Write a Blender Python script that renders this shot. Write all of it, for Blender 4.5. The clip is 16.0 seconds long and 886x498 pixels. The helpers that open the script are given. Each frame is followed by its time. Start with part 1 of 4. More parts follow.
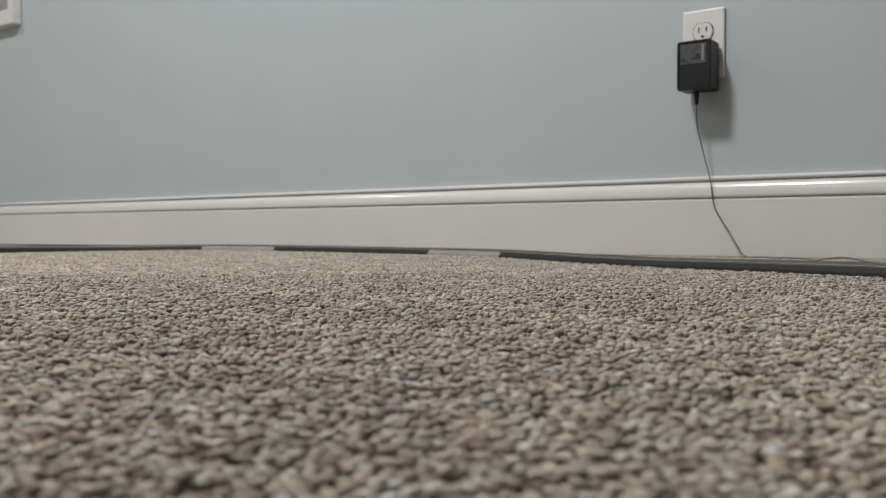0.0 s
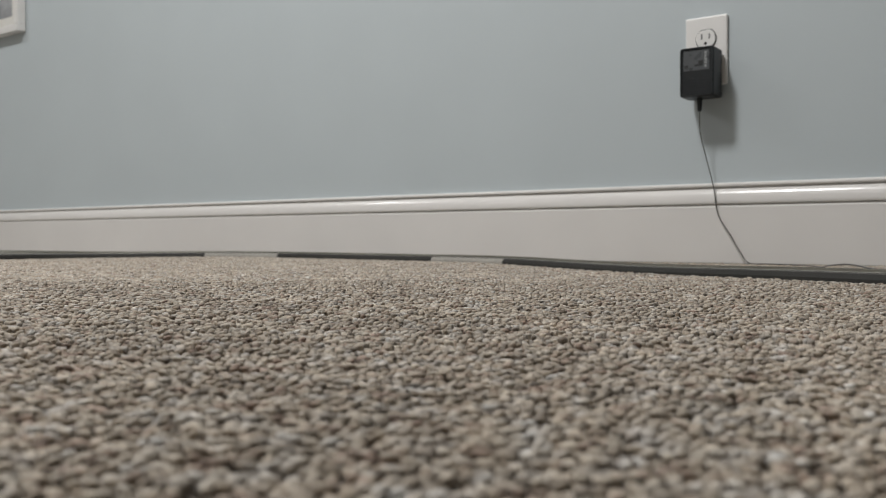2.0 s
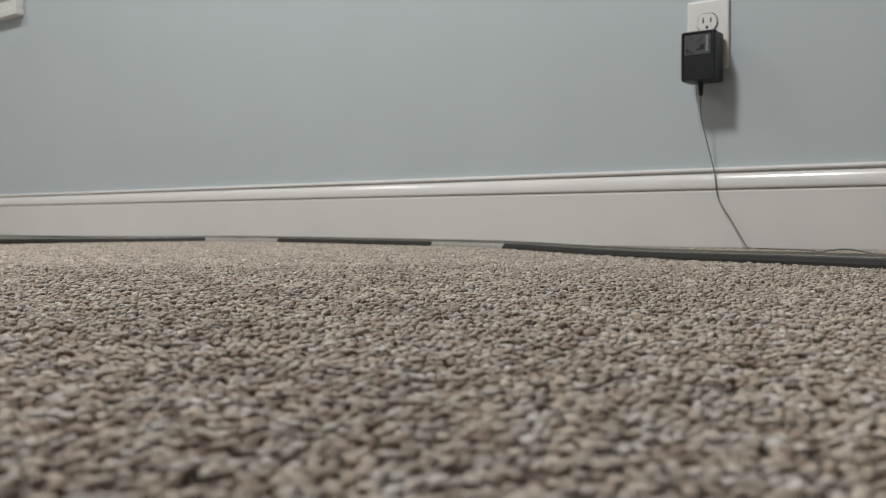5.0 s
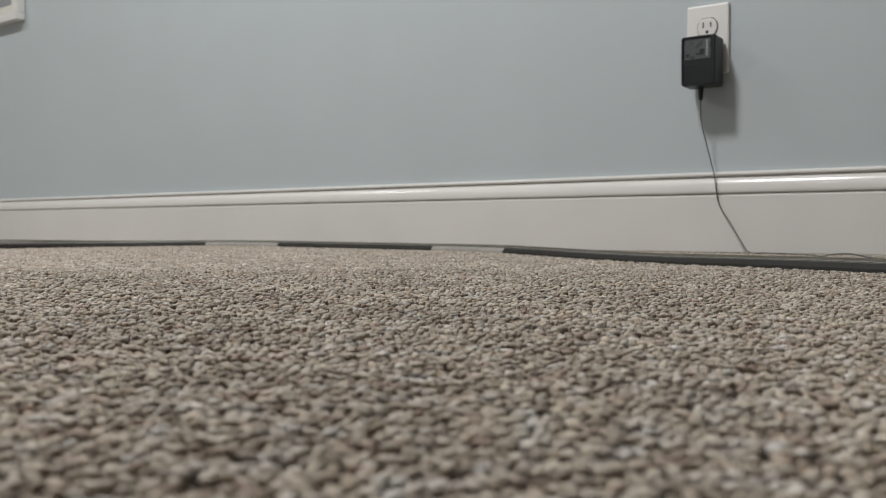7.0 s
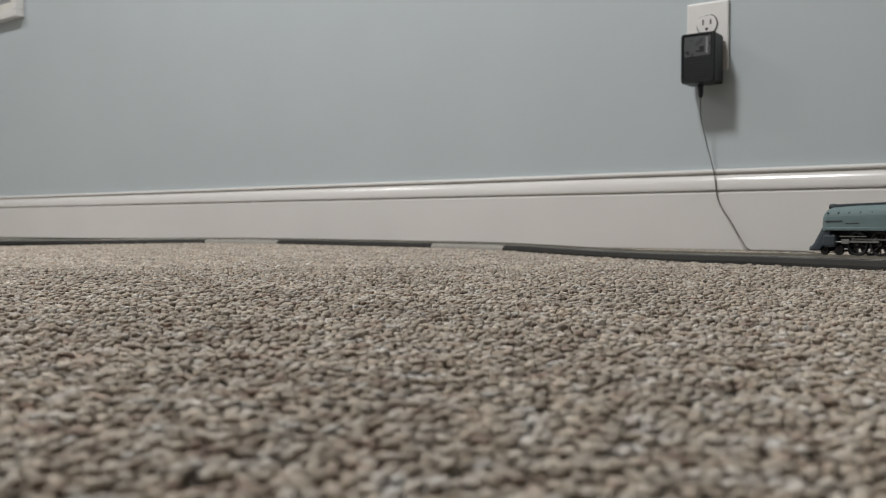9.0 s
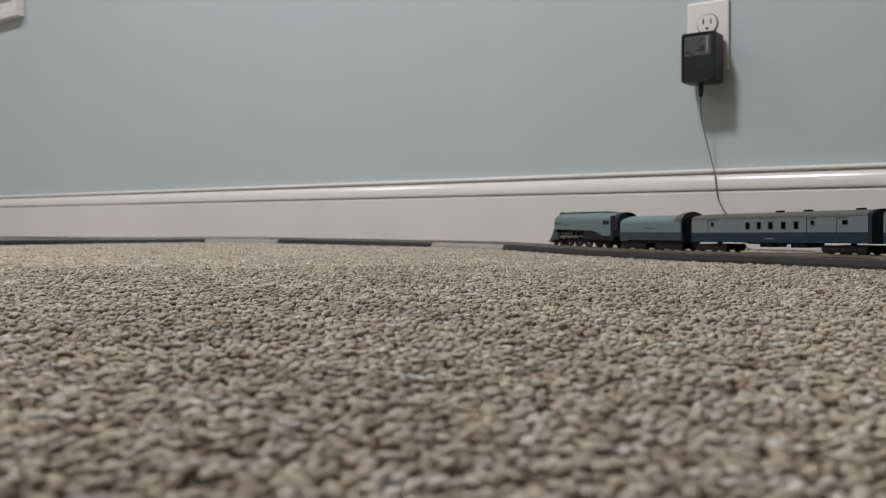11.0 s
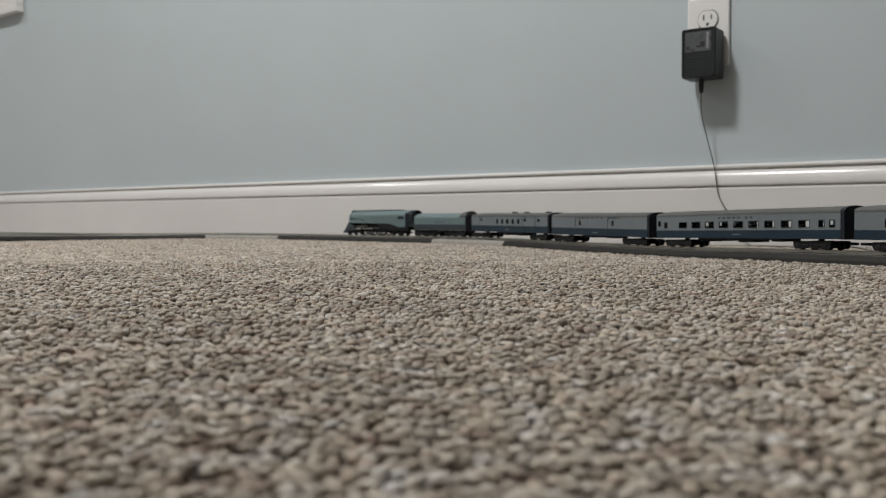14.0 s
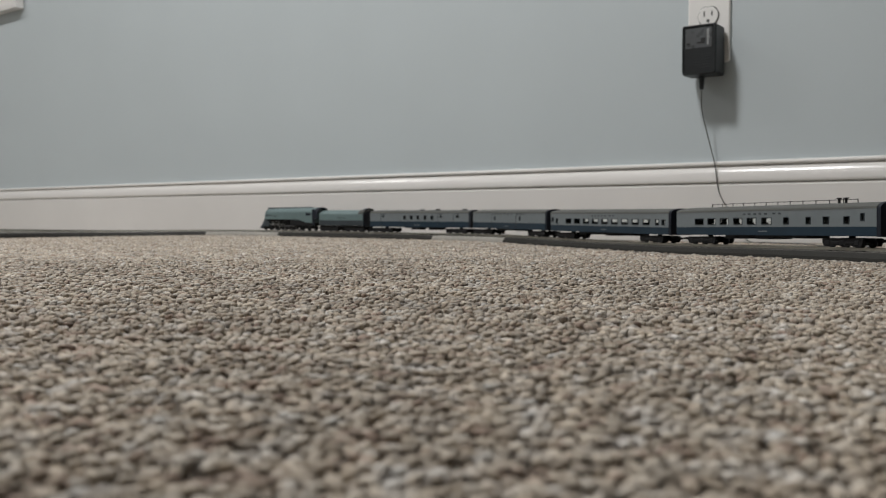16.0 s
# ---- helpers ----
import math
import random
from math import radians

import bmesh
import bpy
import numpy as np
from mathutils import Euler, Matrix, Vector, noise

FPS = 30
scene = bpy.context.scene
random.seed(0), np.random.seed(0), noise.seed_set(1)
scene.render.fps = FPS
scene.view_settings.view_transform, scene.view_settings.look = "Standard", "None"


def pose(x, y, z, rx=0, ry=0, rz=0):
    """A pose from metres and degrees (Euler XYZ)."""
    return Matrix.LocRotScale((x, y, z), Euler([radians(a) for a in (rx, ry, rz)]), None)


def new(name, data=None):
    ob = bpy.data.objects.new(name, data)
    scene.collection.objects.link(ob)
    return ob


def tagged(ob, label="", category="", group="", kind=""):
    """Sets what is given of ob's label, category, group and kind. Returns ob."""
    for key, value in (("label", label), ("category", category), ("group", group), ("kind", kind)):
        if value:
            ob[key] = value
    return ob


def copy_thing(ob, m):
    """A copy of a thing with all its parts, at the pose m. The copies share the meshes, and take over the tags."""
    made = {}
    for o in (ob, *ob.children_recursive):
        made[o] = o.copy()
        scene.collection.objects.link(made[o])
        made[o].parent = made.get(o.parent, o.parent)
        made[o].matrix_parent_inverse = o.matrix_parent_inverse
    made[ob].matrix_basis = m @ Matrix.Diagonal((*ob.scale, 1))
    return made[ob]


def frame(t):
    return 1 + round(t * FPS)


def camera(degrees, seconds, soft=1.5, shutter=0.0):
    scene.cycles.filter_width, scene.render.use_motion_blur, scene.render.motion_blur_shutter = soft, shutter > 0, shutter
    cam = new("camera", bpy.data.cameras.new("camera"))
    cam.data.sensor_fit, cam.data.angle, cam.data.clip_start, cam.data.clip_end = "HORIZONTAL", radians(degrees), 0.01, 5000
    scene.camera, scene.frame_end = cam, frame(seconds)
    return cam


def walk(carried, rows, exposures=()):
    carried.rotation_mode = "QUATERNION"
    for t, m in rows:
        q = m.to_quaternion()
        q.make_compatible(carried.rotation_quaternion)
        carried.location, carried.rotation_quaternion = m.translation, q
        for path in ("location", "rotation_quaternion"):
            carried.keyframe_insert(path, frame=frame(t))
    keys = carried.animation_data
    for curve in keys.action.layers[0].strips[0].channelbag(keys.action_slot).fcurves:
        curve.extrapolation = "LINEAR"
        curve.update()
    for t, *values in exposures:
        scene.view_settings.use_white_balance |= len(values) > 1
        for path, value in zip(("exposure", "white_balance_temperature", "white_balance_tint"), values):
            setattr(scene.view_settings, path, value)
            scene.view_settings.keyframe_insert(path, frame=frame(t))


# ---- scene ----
# ---- camera ----
cam = camera(53.66, 16.0, soft=0.8)
cam.data.dof.use_dof = True
cam.data.dof.focus_distance = 0.56
cam.data.dof.aperture_fstop = 18.0
# seconds, tilt and turn of the lens in degrees, height
SWAY = [
    (0.0, -1.076, -0.218, .0387), (0.5, -0.920, -0.140, .0387), (1.0, -0.813, -0.115, .0387), (1.5, -0.702, -0.070, .0387),
    (2.0, -0.636, -0.015, .0387), (2.5, -0.588, -0.007, .0387), (3.0, -0.797, -0.041, .0389), (3.5, -1.661, -0.030, .0389),
    (4.0, -1.800, -0.007, .039), (5.2, -1.606, 0.004, .039), (6.5, -1.421, 0.015, .039), (7.0, -1.355, 0.022, .039),
    (7.5, -1.304, 0.015, .039), (8.0, -1.320, 0.0, .039), (8.5, -1.458, -0.007, .039), (9.0, -1.532, 0.0, .039),
    (10.2, -1.569, 0.007, .039), (11.5, -1.587, 0.015, .039), (12.0, -1.651, 0.015, .039), (12.5, -1.682, 0.022, .039),
    (13.0, -1.734, 0.022, .039), (13.5, -1.875, 0.030, .039), (14.0, -1.827, 0.022, .039), (14.5, -1.847, 0.030, .039),
    (15.0, -1.892, 0.030, .039), (15.5, -1.974, 0.030, .039), (16.0, -2.044, 0.037, .039),
]
walk(cam, [(t, pose(0, 0, z, 90 + tilt, 0, turn)) for t, tilt, turn, z in SWAY])

# ---- plan ----
# the long wall: its foot nearest the lens, its direction to the right and into the wall
ALONG, INTO = Vector((0.809, -0.588, 0)), Vector((0.588, 0.809, 0))
FOOT = INTO * 1.434
WALL = Matrix(((ALONG.x, INTO.x, 0, FOOT.x), (ALONG.y, INTO.y, 0, FOOT.y), (0, 0, 1, 0), (0, 0, 0, 1)))
ROOM_W, ROOM_E, ROOM_S, CEIL = -5.8, 4.0, -5.0, 2.44

# the railway: start, heading in degrees left of north, then pieces (length, turn in radians per metre)
RUN = [(3.9, 0.0), (0.822, 0.0), (0.205, 2.356), (0.42, 0.0), (0.205, 2.156), (0.78, 2.75)]
START, HEAD = (0.447, 0.683), radians(23.687)
STEP = 0.005


def lay():
    b = HEAD
    x, y = START[0] + math.sin(b) * RUN[0][0], START[1] - math.cos(b) * RUN[0][0]
    out, edges, total = [], [], -RUN[0][0]
    s = -RUN[0][0]
    for length, k in RUN:
        total += length
        edges.append((total, k))
    while s < total:
        out.append((s, x, y, b))
        k = next((kk for e, kk in edges if s + STEP / 2 < e), 0)
        x -= math.sin(b + k * STEP / 2) * STEP
        y += math.cos(b + k * STEP / 2) * STEP
        b += k * STEP
        s += STEP
    return np.array(out)


LINE = lay()
SWELL_S = [-4.0, -0.5, 0.0, 0.12, 0.23, 0.31, 0.41, 0.52, 0.66, 0.75, 0.84, 1.05, 1.29, 1.54, 1.65, 1.75, 1.87, 1.99, 2.1, 2.6]
SWELL_Z = [0, 0.6, 1.8, 1.5, 0.7, -0.5, -1.8, -2.2, -0.9, 0.2, 0.7, 1.0, 2.0, 2.6, 2.6, 1.6, 0.3, -0.4, -0.6, 0]


def swell(s):
    """Height of the soft floor under the line, smoothed."""
    d = np.linspace(-0.06, 0.06, 7)
    return np.mean([np.interp(np.asarray(s) + q, SWELL_S, SWELL_Z) for q in d], axis=0) * 0.001


def on_line(s):
    x, y, b = (float(np.interp(s, LINE[:, 0], LINE[:, i])) for i in (1, 2, 3))
    return x, y, b, float(swell(s))


def ground(x, y):
    """Height of the carpet: gentle swells that the railway follows."""
    pts = LINE[(LINE[:, 0] > -0.8)][::8]
    d2 = (x[:, None] - pts[None, :, 1]) ** 2 + (y[:, None] - pts[None, :, 2]) ** 2
    i = np.argmin(d2, axis=1)
    near = np.sqrt(d2[np.arange(len(x)), i])
    return np.maximum((swell(pts[i, 0]) - 0.0018) * np.exp(-(np.maximum(near - 0.03, 0) / 0.16) ** 2), -0.0029)


# ---- light ----
world = bpy.data.worlds.new("world")
scene.world = world
world.use_nodes = True
world.node_tree.nodes["Background"].inputs[0].default_value = (0.80, 0.88, 1.0, 1)
world.node_tree.nodes["Background"].inputs[1].default_value = 0.05
# the last two, far behind the lens, are unseen lamps added as fill
LAMPS = [(-3.40, -1.5, 18.5), (-1.06, -1.5, 53.5), (-3.60, -3.7, 7.0), (-1.20, -3.7, 4.5)]
for lx, ly, watts in LAMPS:
    lamp = bpy.data.lights.new("ceiling_lamp", "AREA")
    lamp.shape, lamp.size, lamp.energy, lamp.color = "DISK", 0.40, watts, (1.0, 0.99, 0.985)
    lamp_ob = new("ceiling_lamp", lamp)
    lamp_ob.matrix_world = WALL @ pose(lx, ly, CEIL - 0.035)
scene.view_settings.exposure = 0.0


# ---- materials ----
def mat(name, base, rough=0.6, metal=0.0, vary=0.08, size=40.0, bump=0.0, bump_size=400.0, coat=0.0, hue=None, spec=0.5):
    m = bpy.data.materials.new(name)
    m.use_nodes = True
    nt = m.node_tree
    bsdf = nt.nodes["Principled BSDF"]
    coord = nt.nodes.new("ShaderNodeTexCoord")
    n1 = nt.nodes.new("ShaderNodeTexNoise")
    n1.inputs["Scale"].default_value, n1.inputs["Detail"].default_value = size, 6
    n2 = nt.nodes.new("ShaderNodeTexNoise")
    n2.inputs["Scale"].default_value, n2.inputs["Detail"].default_value = size * 0.13, 3
    nt.links.new(coord.outputs["Object"], n1.inputs["Vector"])
    nt.links.new(coord.outputs["Object"], n2.inputs["Vector"])
    add = nt.nodes.new("ShaderNodeMath")
    add.operation = "ADD"
    nt.links.new(n1.outputs["Fac"], add.inputs[0])
    nt.links.new(n2.outputs["Fac"], add.inputs[1])
    ramp = nt.nodes.new("ShaderNodeMapRange")
    ramp.inputs["From Min"].default_value, ramp.inputs["From Max"].default_value = 0.7, 1.3
    nt.links.new(add.outputs[0], ramp.inputs["Value"])
    mix = nt.nodes.new("ShaderNodeMix")
    mix.data_type = "RGBA"
    lo = [max(0, c * (1 - vary)) for c in base]
    hi = [min(1, c * (1 + vary)) for c in (hue or base)]
    mix.inputs["A"].default_value, mix.inputs["B"].default_value = (*lo, 1), (*hi, 1)
    nt.links.new(ramp.outputs[0], mix.inputs["Factor"])
    nt.links.new(mix.outputs["Result"], bsdf.inputs["Base Color"])
    rr = nt.nodes.new("ShaderNodeMapRange")
    rr.inputs["To Min"].default_value, rr.inputs["To Max"].default_value = rough * 0.88, min(1, rough * 1.12)
    nt.links.new(n1.outputs["Fac"], rr.inputs["Value"])
    nt.links.new(rr.outputs[0], bsdf.inputs["Roughness"])
    bsdf.inputs["Metallic"].default_value = metal
    bsdf.inputs["Coat Weight"].default_value = coat
    bsdf.inputs["Specular IOR Level"].default_value = spec
    if bump:
        n3 = nt.nodes.new("ShaderNodeTexNoise")
        n3.inputs["Scale"].default_value, n3.inputs["Detail"].default_value = bump_size, 4
        nt.links.new(coord.outputs["Object"], n3.inputs["Vector"])
        bp = nt.nodes.new("ShaderNodeBump")
        bp.inputs["Strength"].default_value, bp.inputs["Distance"].default_value = 0.6, bump
        nt.links.new(n3.outputs["Fac"], bp.inputs["Height"])
        nt.links.new(bp.outputs[0], bsdf.inputs["Normal"])
    return m


def yarn_material():
    m = bpy.data.materials.new("berber yarn")
    m.use_nodes = True
    nt = m.node_tree
    bsdf = nt.nodes["Principled BSDF"]
    bsdf.inputs["Roughness"].default_value = 0.66
    bsdf.inputs["Specular IOR Level"].default_value = 0.28
    bsdf.inputs["Sheen Weight"].default_value = 0.15
    geo = nt.nodes.new("ShaderNodeNewGeometry")
    ramp = nt.nodes.new("ShaderNodeValToRGB")
    ramp.color_ramp.interpolation = "LINEAR"
    tones = [(0.0, YARN[0]), (0.14, YARN[1]), (0.34, YARN[2]), (0.52, YARN[3]), (0.72, YARN[4]), (0.86, YARN[5]), (1.0, YARN[6])]
    el = ramp.color_ramp.elements
    while len(el) < len(tones):
        el.new(0.5)
    for e, (q, c) in zip(el, tones):
        e.position, e.color = q, (*c, 1)
    nt.links.new(geo.outputs["Random Per Island"], ramp.inputs["Fac"])
    coord = nt.nodes.new("ShaderNodeTexCoord")
    patch = nt.nodes.new("ShaderNodeTexNoise")
    patch.inputs["Scale"].default_value, patch.inputs["Detail"].default_value = 85, 2
    nt.links.new(coord.outputs["Object"], patch.inputs["Vector"])
    tint = nt.nodes.new("ShaderNodeValToRGB")
    te = tint.color_ramp.elements
    # dye lots of the yarn: slate, straw, beige, rust
    for q in (0.46, 0.54):
        te.new(q)
    for e, (q, c) in zip(te, ((0.33, (1.20, 1.28, 1.38)), (0.43, (0.99, 0.98, 0.95)), (0.56, (0.94, 0.89, 0.79)), (0.67, (0.64, 0.49, 0.43)))):
        e.position, e.color = q, (*c, 1)
    nt.links.new(patch.outputs["Fac"], tint.inputs["Fac"])
    mul = nt.nodes.new("ShaderNodeMix")
    mul.data_type, mul.blend_type = "RGBA", "MULTIPLY"
    mul.inputs["Factor"].default_value = 0.75
    nt.links.new(ramp.outputs[0], mul.inputs["A"])
    nt.links.new(tint.outputs[0], mul.inputs["B"])
    fib = nt.nodes.new("ShaderNodeTexNoise")
    fib.inputs["Scale"].default_value, fib.inputs["Detail"].default_value = 1400, 3
    nt.links.new(coord.outputs["Object"], fib.inputs["Vector"])
    fr = nt.nodes.new("ShaderNodeMapRange")
    fr.inputs["From Min"].default_value, fr.inputs["From Max"].default_value = 0.3, 0.7
    fr.inputs["To Min"].default_value, fr.inputs["To Max"].default_value = 0.82, 1.12
    nt.links.new(fib.outputs["Fac"], fr.inputs["Value"])
    mul2 = nt.nodes.new("ShaderNodeVectorMath")
    mul2.operation = "SCALE"
    nt.links.new(mul.outputs["Result"], mul2.inputs[0])
    nt.links.new(fr.outputs[0], mul2.inputs["Scale"])
    wear = nt.nodes.new("ShaderNodeTexNoise")
    wear.inputs["Scale"].default_value, wear.inputs["Detail"].default_value = 14, 2
    nt.links.new(coord.outputs["Object"], wear.inputs["Vector"])
    wr = nt.nodes.new("ShaderNodeMapRange")
    wr.inputs["From Min"].default_value, wr.inputs["From Max"].default_value = 0.3, 0.7
    wr.inputs["To Min"].default_value, wr.inputs["To Max"].default_value = 0.80, 1.10
    nt.links.new(wear.outputs["Fac"], wr.inputs["Value"])
    mul3 = nt.nodes.new("ShaderNodeVectorMath")
    mul3.operation = "SCALE"
    nt.links.new(mul2.outputs[0], mul3.inputs[0])
    nt.links.new(wr.outputs[0], mul3.inputs["Scale"])
    nt.links.new(mul3.outputs[0], bsdf.inputs["Base Color"])
    bp = nt.nodes.new("ShaderNodeBump")
    bp.inputs["Strength"].default_value, bp.inputs["Distance"].default_value = 0.5, 0.0004
    nt.links.new(fib.outputs["Fac"], bp.inputs["Height"])
    nt.links.new(bp.outputs[0], bsdf.inputs["Normal"])
    return m


def carpet_material():
    """The same carpet where its loops are too far off to stand singly."""
    m = bpy.data.materials.new("loop pile carpet")
    m.use_nodes = True
    nt = m.node_tree
    bsdf = nt.nodes["Principled BSDF"]
    bsdf.inputs["Roughness"].default_value = 0.95
    coord = nt.nodes.new("ShaderNodeTexCoord")
    cell = nt.nodes.new("ShaderNodeTexVoronoi")
    cell.inputs["Scale"].default_value = 270
    nt.links.new(coord.outputs["Object"], cell.inputs["Vector"])
    sep = nt.nodes.new("ShaderNodeSeparateColor")
    nt.links.new(cell.outputs["Color"], sep.inputs[0])
    ramp = nt.nodes.new("ShaderNodeValToRGB")
    el = ramp.color_ramp.elements
    while len(el) < len(YARN):
        el.new(0.5)
    for k, (e, c) in enumerate(zip(el, YARN)):
        e.position, e.color = k / (len(YARN) - 1), (*[v * 0.8 for v in c], 1)
    nt.links.new(sep.outputs[0], ramp.inputs["Fac"])
    nt.links.new(ramp.outputs[0], bsdf.inputs["Base Color"])
    bp = nt.nodes.new("ShaderNodeBump")
    bp.invert = True
    bp.inputs["Strength"].default_value, bp.inputs["Distance"].default_value = 0.8, 0.002
    nt.links.new(cell.outputs["Distance"], bp.inputs["Height"])
    nt.links.new(bp.outputs[0], bsdf.inputs["Normal"])
    return m


def glass_material():
    m = bpy.data.materials.new("clear window plastic")
    m.use_nodes = True
    bsdf = m.node_tree.nodes["Principled BSDF"]
    bsdf.inputs["Base Color"].default_value = (0.9, 0.93, 0.93, 1)
    bsdf.inputs["Roughness"].default_value = 0.04
    bsdf.inputs["Transmission Weight"].default_value = 1.0
    bsdf.inputs["IOR"].default_value = 1.05
    return m


def lamp_material():
    m = bpy.data.materials.new("lit lamp diffuser")
    m.use_nodes = True
    bsdf = m.node_tree.nodes["Principled BSDF"]
    bsdf.inputs["Emission Color"].default_value = (1.0, 0.99, 0.985, 1)
    bsdf.inputs["Emission Strength"].default_value = 3.5
    return m


YARN = [(0.185, 0.157, 0.130), (0.350, 0.303, 0.256), (0.450, 0.392, 0.332), (0.505, 0.448, 0.384), (0.485, 0.446, 0.399), (0.705, 0.641, 0.566), (0.470, 0.407, 0.346)]
M_YARN = yarn_material()
M_CARPET = carpet_material()
M_BACKING = mat("carpet backing", (0.13, 0.109, 0.088), 0.95, vary=0.3, size=300, bump=0.001, bump_size=500)
M_WALL = mat("pale blue grey wall paint", (0.496, 0.549, 0.570), 0.62, vary=0.02, size=6, bump=0.0002, bump_size=260)
M_OFFWALL = mat("pale wall paint", (0.55, 0.58, 0.58), 0.7, vary=0.02, size=6)
M_CEIL = mat("white ceiling paint", (0.78, 0.78, 0.76), 0.9, vary=0.02, size=20)
M_TRIM = mat("white gloss trim paint", (0.755, 0.735, 0.712), 0.185, vary=0.025, size=9, bump=0.00012, bump_size=120)
M_PLATE = mat("white plastic", (0.80, 0.79, 0.77), 0.32, vary=0.02, size=60)
M_SLOT = mat("dark slot", (0.03, 0.03, 0.03), 0.6, vary=0.1)
M_BLACK = mat("black plastic", (0.0075, 0.0095, 0.0115), 0.42, vary=0.2, size=90, bump=0.0001, bump_size=900)
M_LABEL = mat("silver grey label", (0.085, 0.09, 0.095), 0.28, vary=0.1, size=90)
M_SILVERPRINT = mat("silver print", (0.30, 0.31, 0.31), 0.35, vary=0.1)
M_PRINT = mat("black print", (0.012, 0.012, 0.013), 0.5, vary=0.1)
M_STEEL = mat("dull metal", (0.45, 0.45, 0.44), 0.35, 1.0, vary=0.1, size=200)
M_CORD = mat("grey rubber cord", (0.10, 0.10, 0.095), 0.5, vary=0.15, size=80)
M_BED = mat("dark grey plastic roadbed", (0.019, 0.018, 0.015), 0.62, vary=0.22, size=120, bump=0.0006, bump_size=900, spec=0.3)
M_BEDLIGHT = mat("light grey plastic roadbed", (0.30, 0.285, 0.255), 0.62, vary=0.16, size=120, bump=0.0006, bump_size=900)
# top of the dark bed, its grazing light put into a paler colour
M_BEDTOP = mat("lit grey roadbed top", (0.15, 0.145, 0.132), 0.65, vary=0.2, size=140, bump=0.0005, bump_size=900)
M_TIE = mat("dark brown plastic sleepers", (0.075, 0.070, 0.062), 0.6, vary=0.25, size=150)
M_RAIL = mat("nickel silver rail", (0.50, 0.49, 0.45), 0.30, 1.0, vary=0.12, size=120)
M_FRAMEWHITE = mat("white painted frame", (0.74, 0.73, 0.71), 0.4, vary=0.03, size=30)
M_MAT = mat("cream card mount", (0.70, 0.69, 0.65), 0.8, vary=0.02, size=40)
M_PRINTPIC = mat("grey print", (0.30, 0.31, 0.32), 0.6, vary=0.35, size=25)
M_GLOW = lamp_material()
M_GLASS = glass_material()
M_UPPER = mat("pale grey coach paint", (0.165, 0.188, 0.198), 0.42, vary=0.05, size=150)
M_LOWER = mat("navy blue coach paint", (0.0140, 0.0305, 0.0480), 0.42, vary=0.08, size=150, spec=0.35)
M_ROOF = mat("weathered grey roof paint", (0.100, 0.102, 0.095), 0.6, vary=0.1, size=150, spec=0.3)
M_END = mat("blue black end paint", (0.013, 0.016, 0.024), 0.55, vary=0.15, size=150, spec=0.3)
M_UNDER = mat("black underframe plastic", (0.012, 0.012, 0.013), 0.65, vary=0.25, size=250, spec=0.3)
M_TEAL = mat("pale teal grey engine paint", (0.138, 0.196, 0.198), 0.40, vary=0.06, size=150)
M_TEALDARK = mat("dark teal grey engine paint", (0.036, 0.046, 0.054), 0.45, vary=0.08, size=150)
M_SEAT = mat("brown seat plastic", (0.07, 0.068, 0.066), 0.7, vary=0.2, size=150)


# ---- mesh helpers ----
def finish(bm, name, material, parent=None, smooth=False):
    me = bpy.data.meshes.new(name)
    bmesh.ops.recalc_face_normals(bm, faces=bm.faces)
    if smooth:
        for f in bm.faces:
            f.smooth = True
    bm.to_mesh(me)
    bm.free()
    me.materials.append(material)
    ob = new(name, me)
    if parent is not None:
        ob.parent = parent
    return ob


def part(name, bm, material, parent, label="", smooth=False):
    ob = finish(bm, name, material, parent, smooth)
    return tagged(ob, label) if label else ob


def empty(name, m=None):
    ob = new(name)
    ob.empty_display_size = 0.02
    if m is not None:
        ob.matrix_world = m
    return ob


def box(bm, x0, x1, y0, y1, z0, z1, bevel=0.0, seg=2):
    r = bmesh.ops.create_cube(bm, size=1.0)
    vs = r["verts"]
    bmesh.ops.scale(bm, verts=vs, vec=(x1 - x0, y1 - y0, z1 - z0))
    bmesh.ops.translate(bm, verts=vs, vec=((x0 + x1) / 2, (y0 + y1) / 2, (z0 + z1) / 2))
    if bevel:
        es = list({e for v in vs for e in v.link_edges})
        bmesh.ops.bevel(bm, geom=es, offset=bevel, segments=seg, affect="EDGES", profile=0.5)
    return bm


def cyl(bm, p, q, r, seg=12, r2=None):
    a, b = Vector(p), Vector(q)
    d = b - a
    m = Matrix.Translation((a + b) / 2) @ d.to_track_quat("Z", "Y").to_matrix().to_4x4()
    bmesh.ops.create_cone(bm, cap_ends=True, segments=seg, radius1=r, radius2=r if r2 is None else r2, depth=d.length, matrix=m)
    return bm


def loft(bm, rings, close=True, caps=True):
    """Skin over rings of points, each ring a list of (x, y, z)."""
    rows = [[bm.verts.new(p) for p in ring] for ring in rings]
    n = len(rows[0])
    for a, b in zip(rows, rows[1:]):
        for i in range(n if close else n - 1):
            j = (i + 1) % n
            bm.faces.new((a[i], a[j], b[j], b[i]))
    if caps:
        bm.faces.new(rows[0])
        bm.faces.new(rows[-1])
    return bm


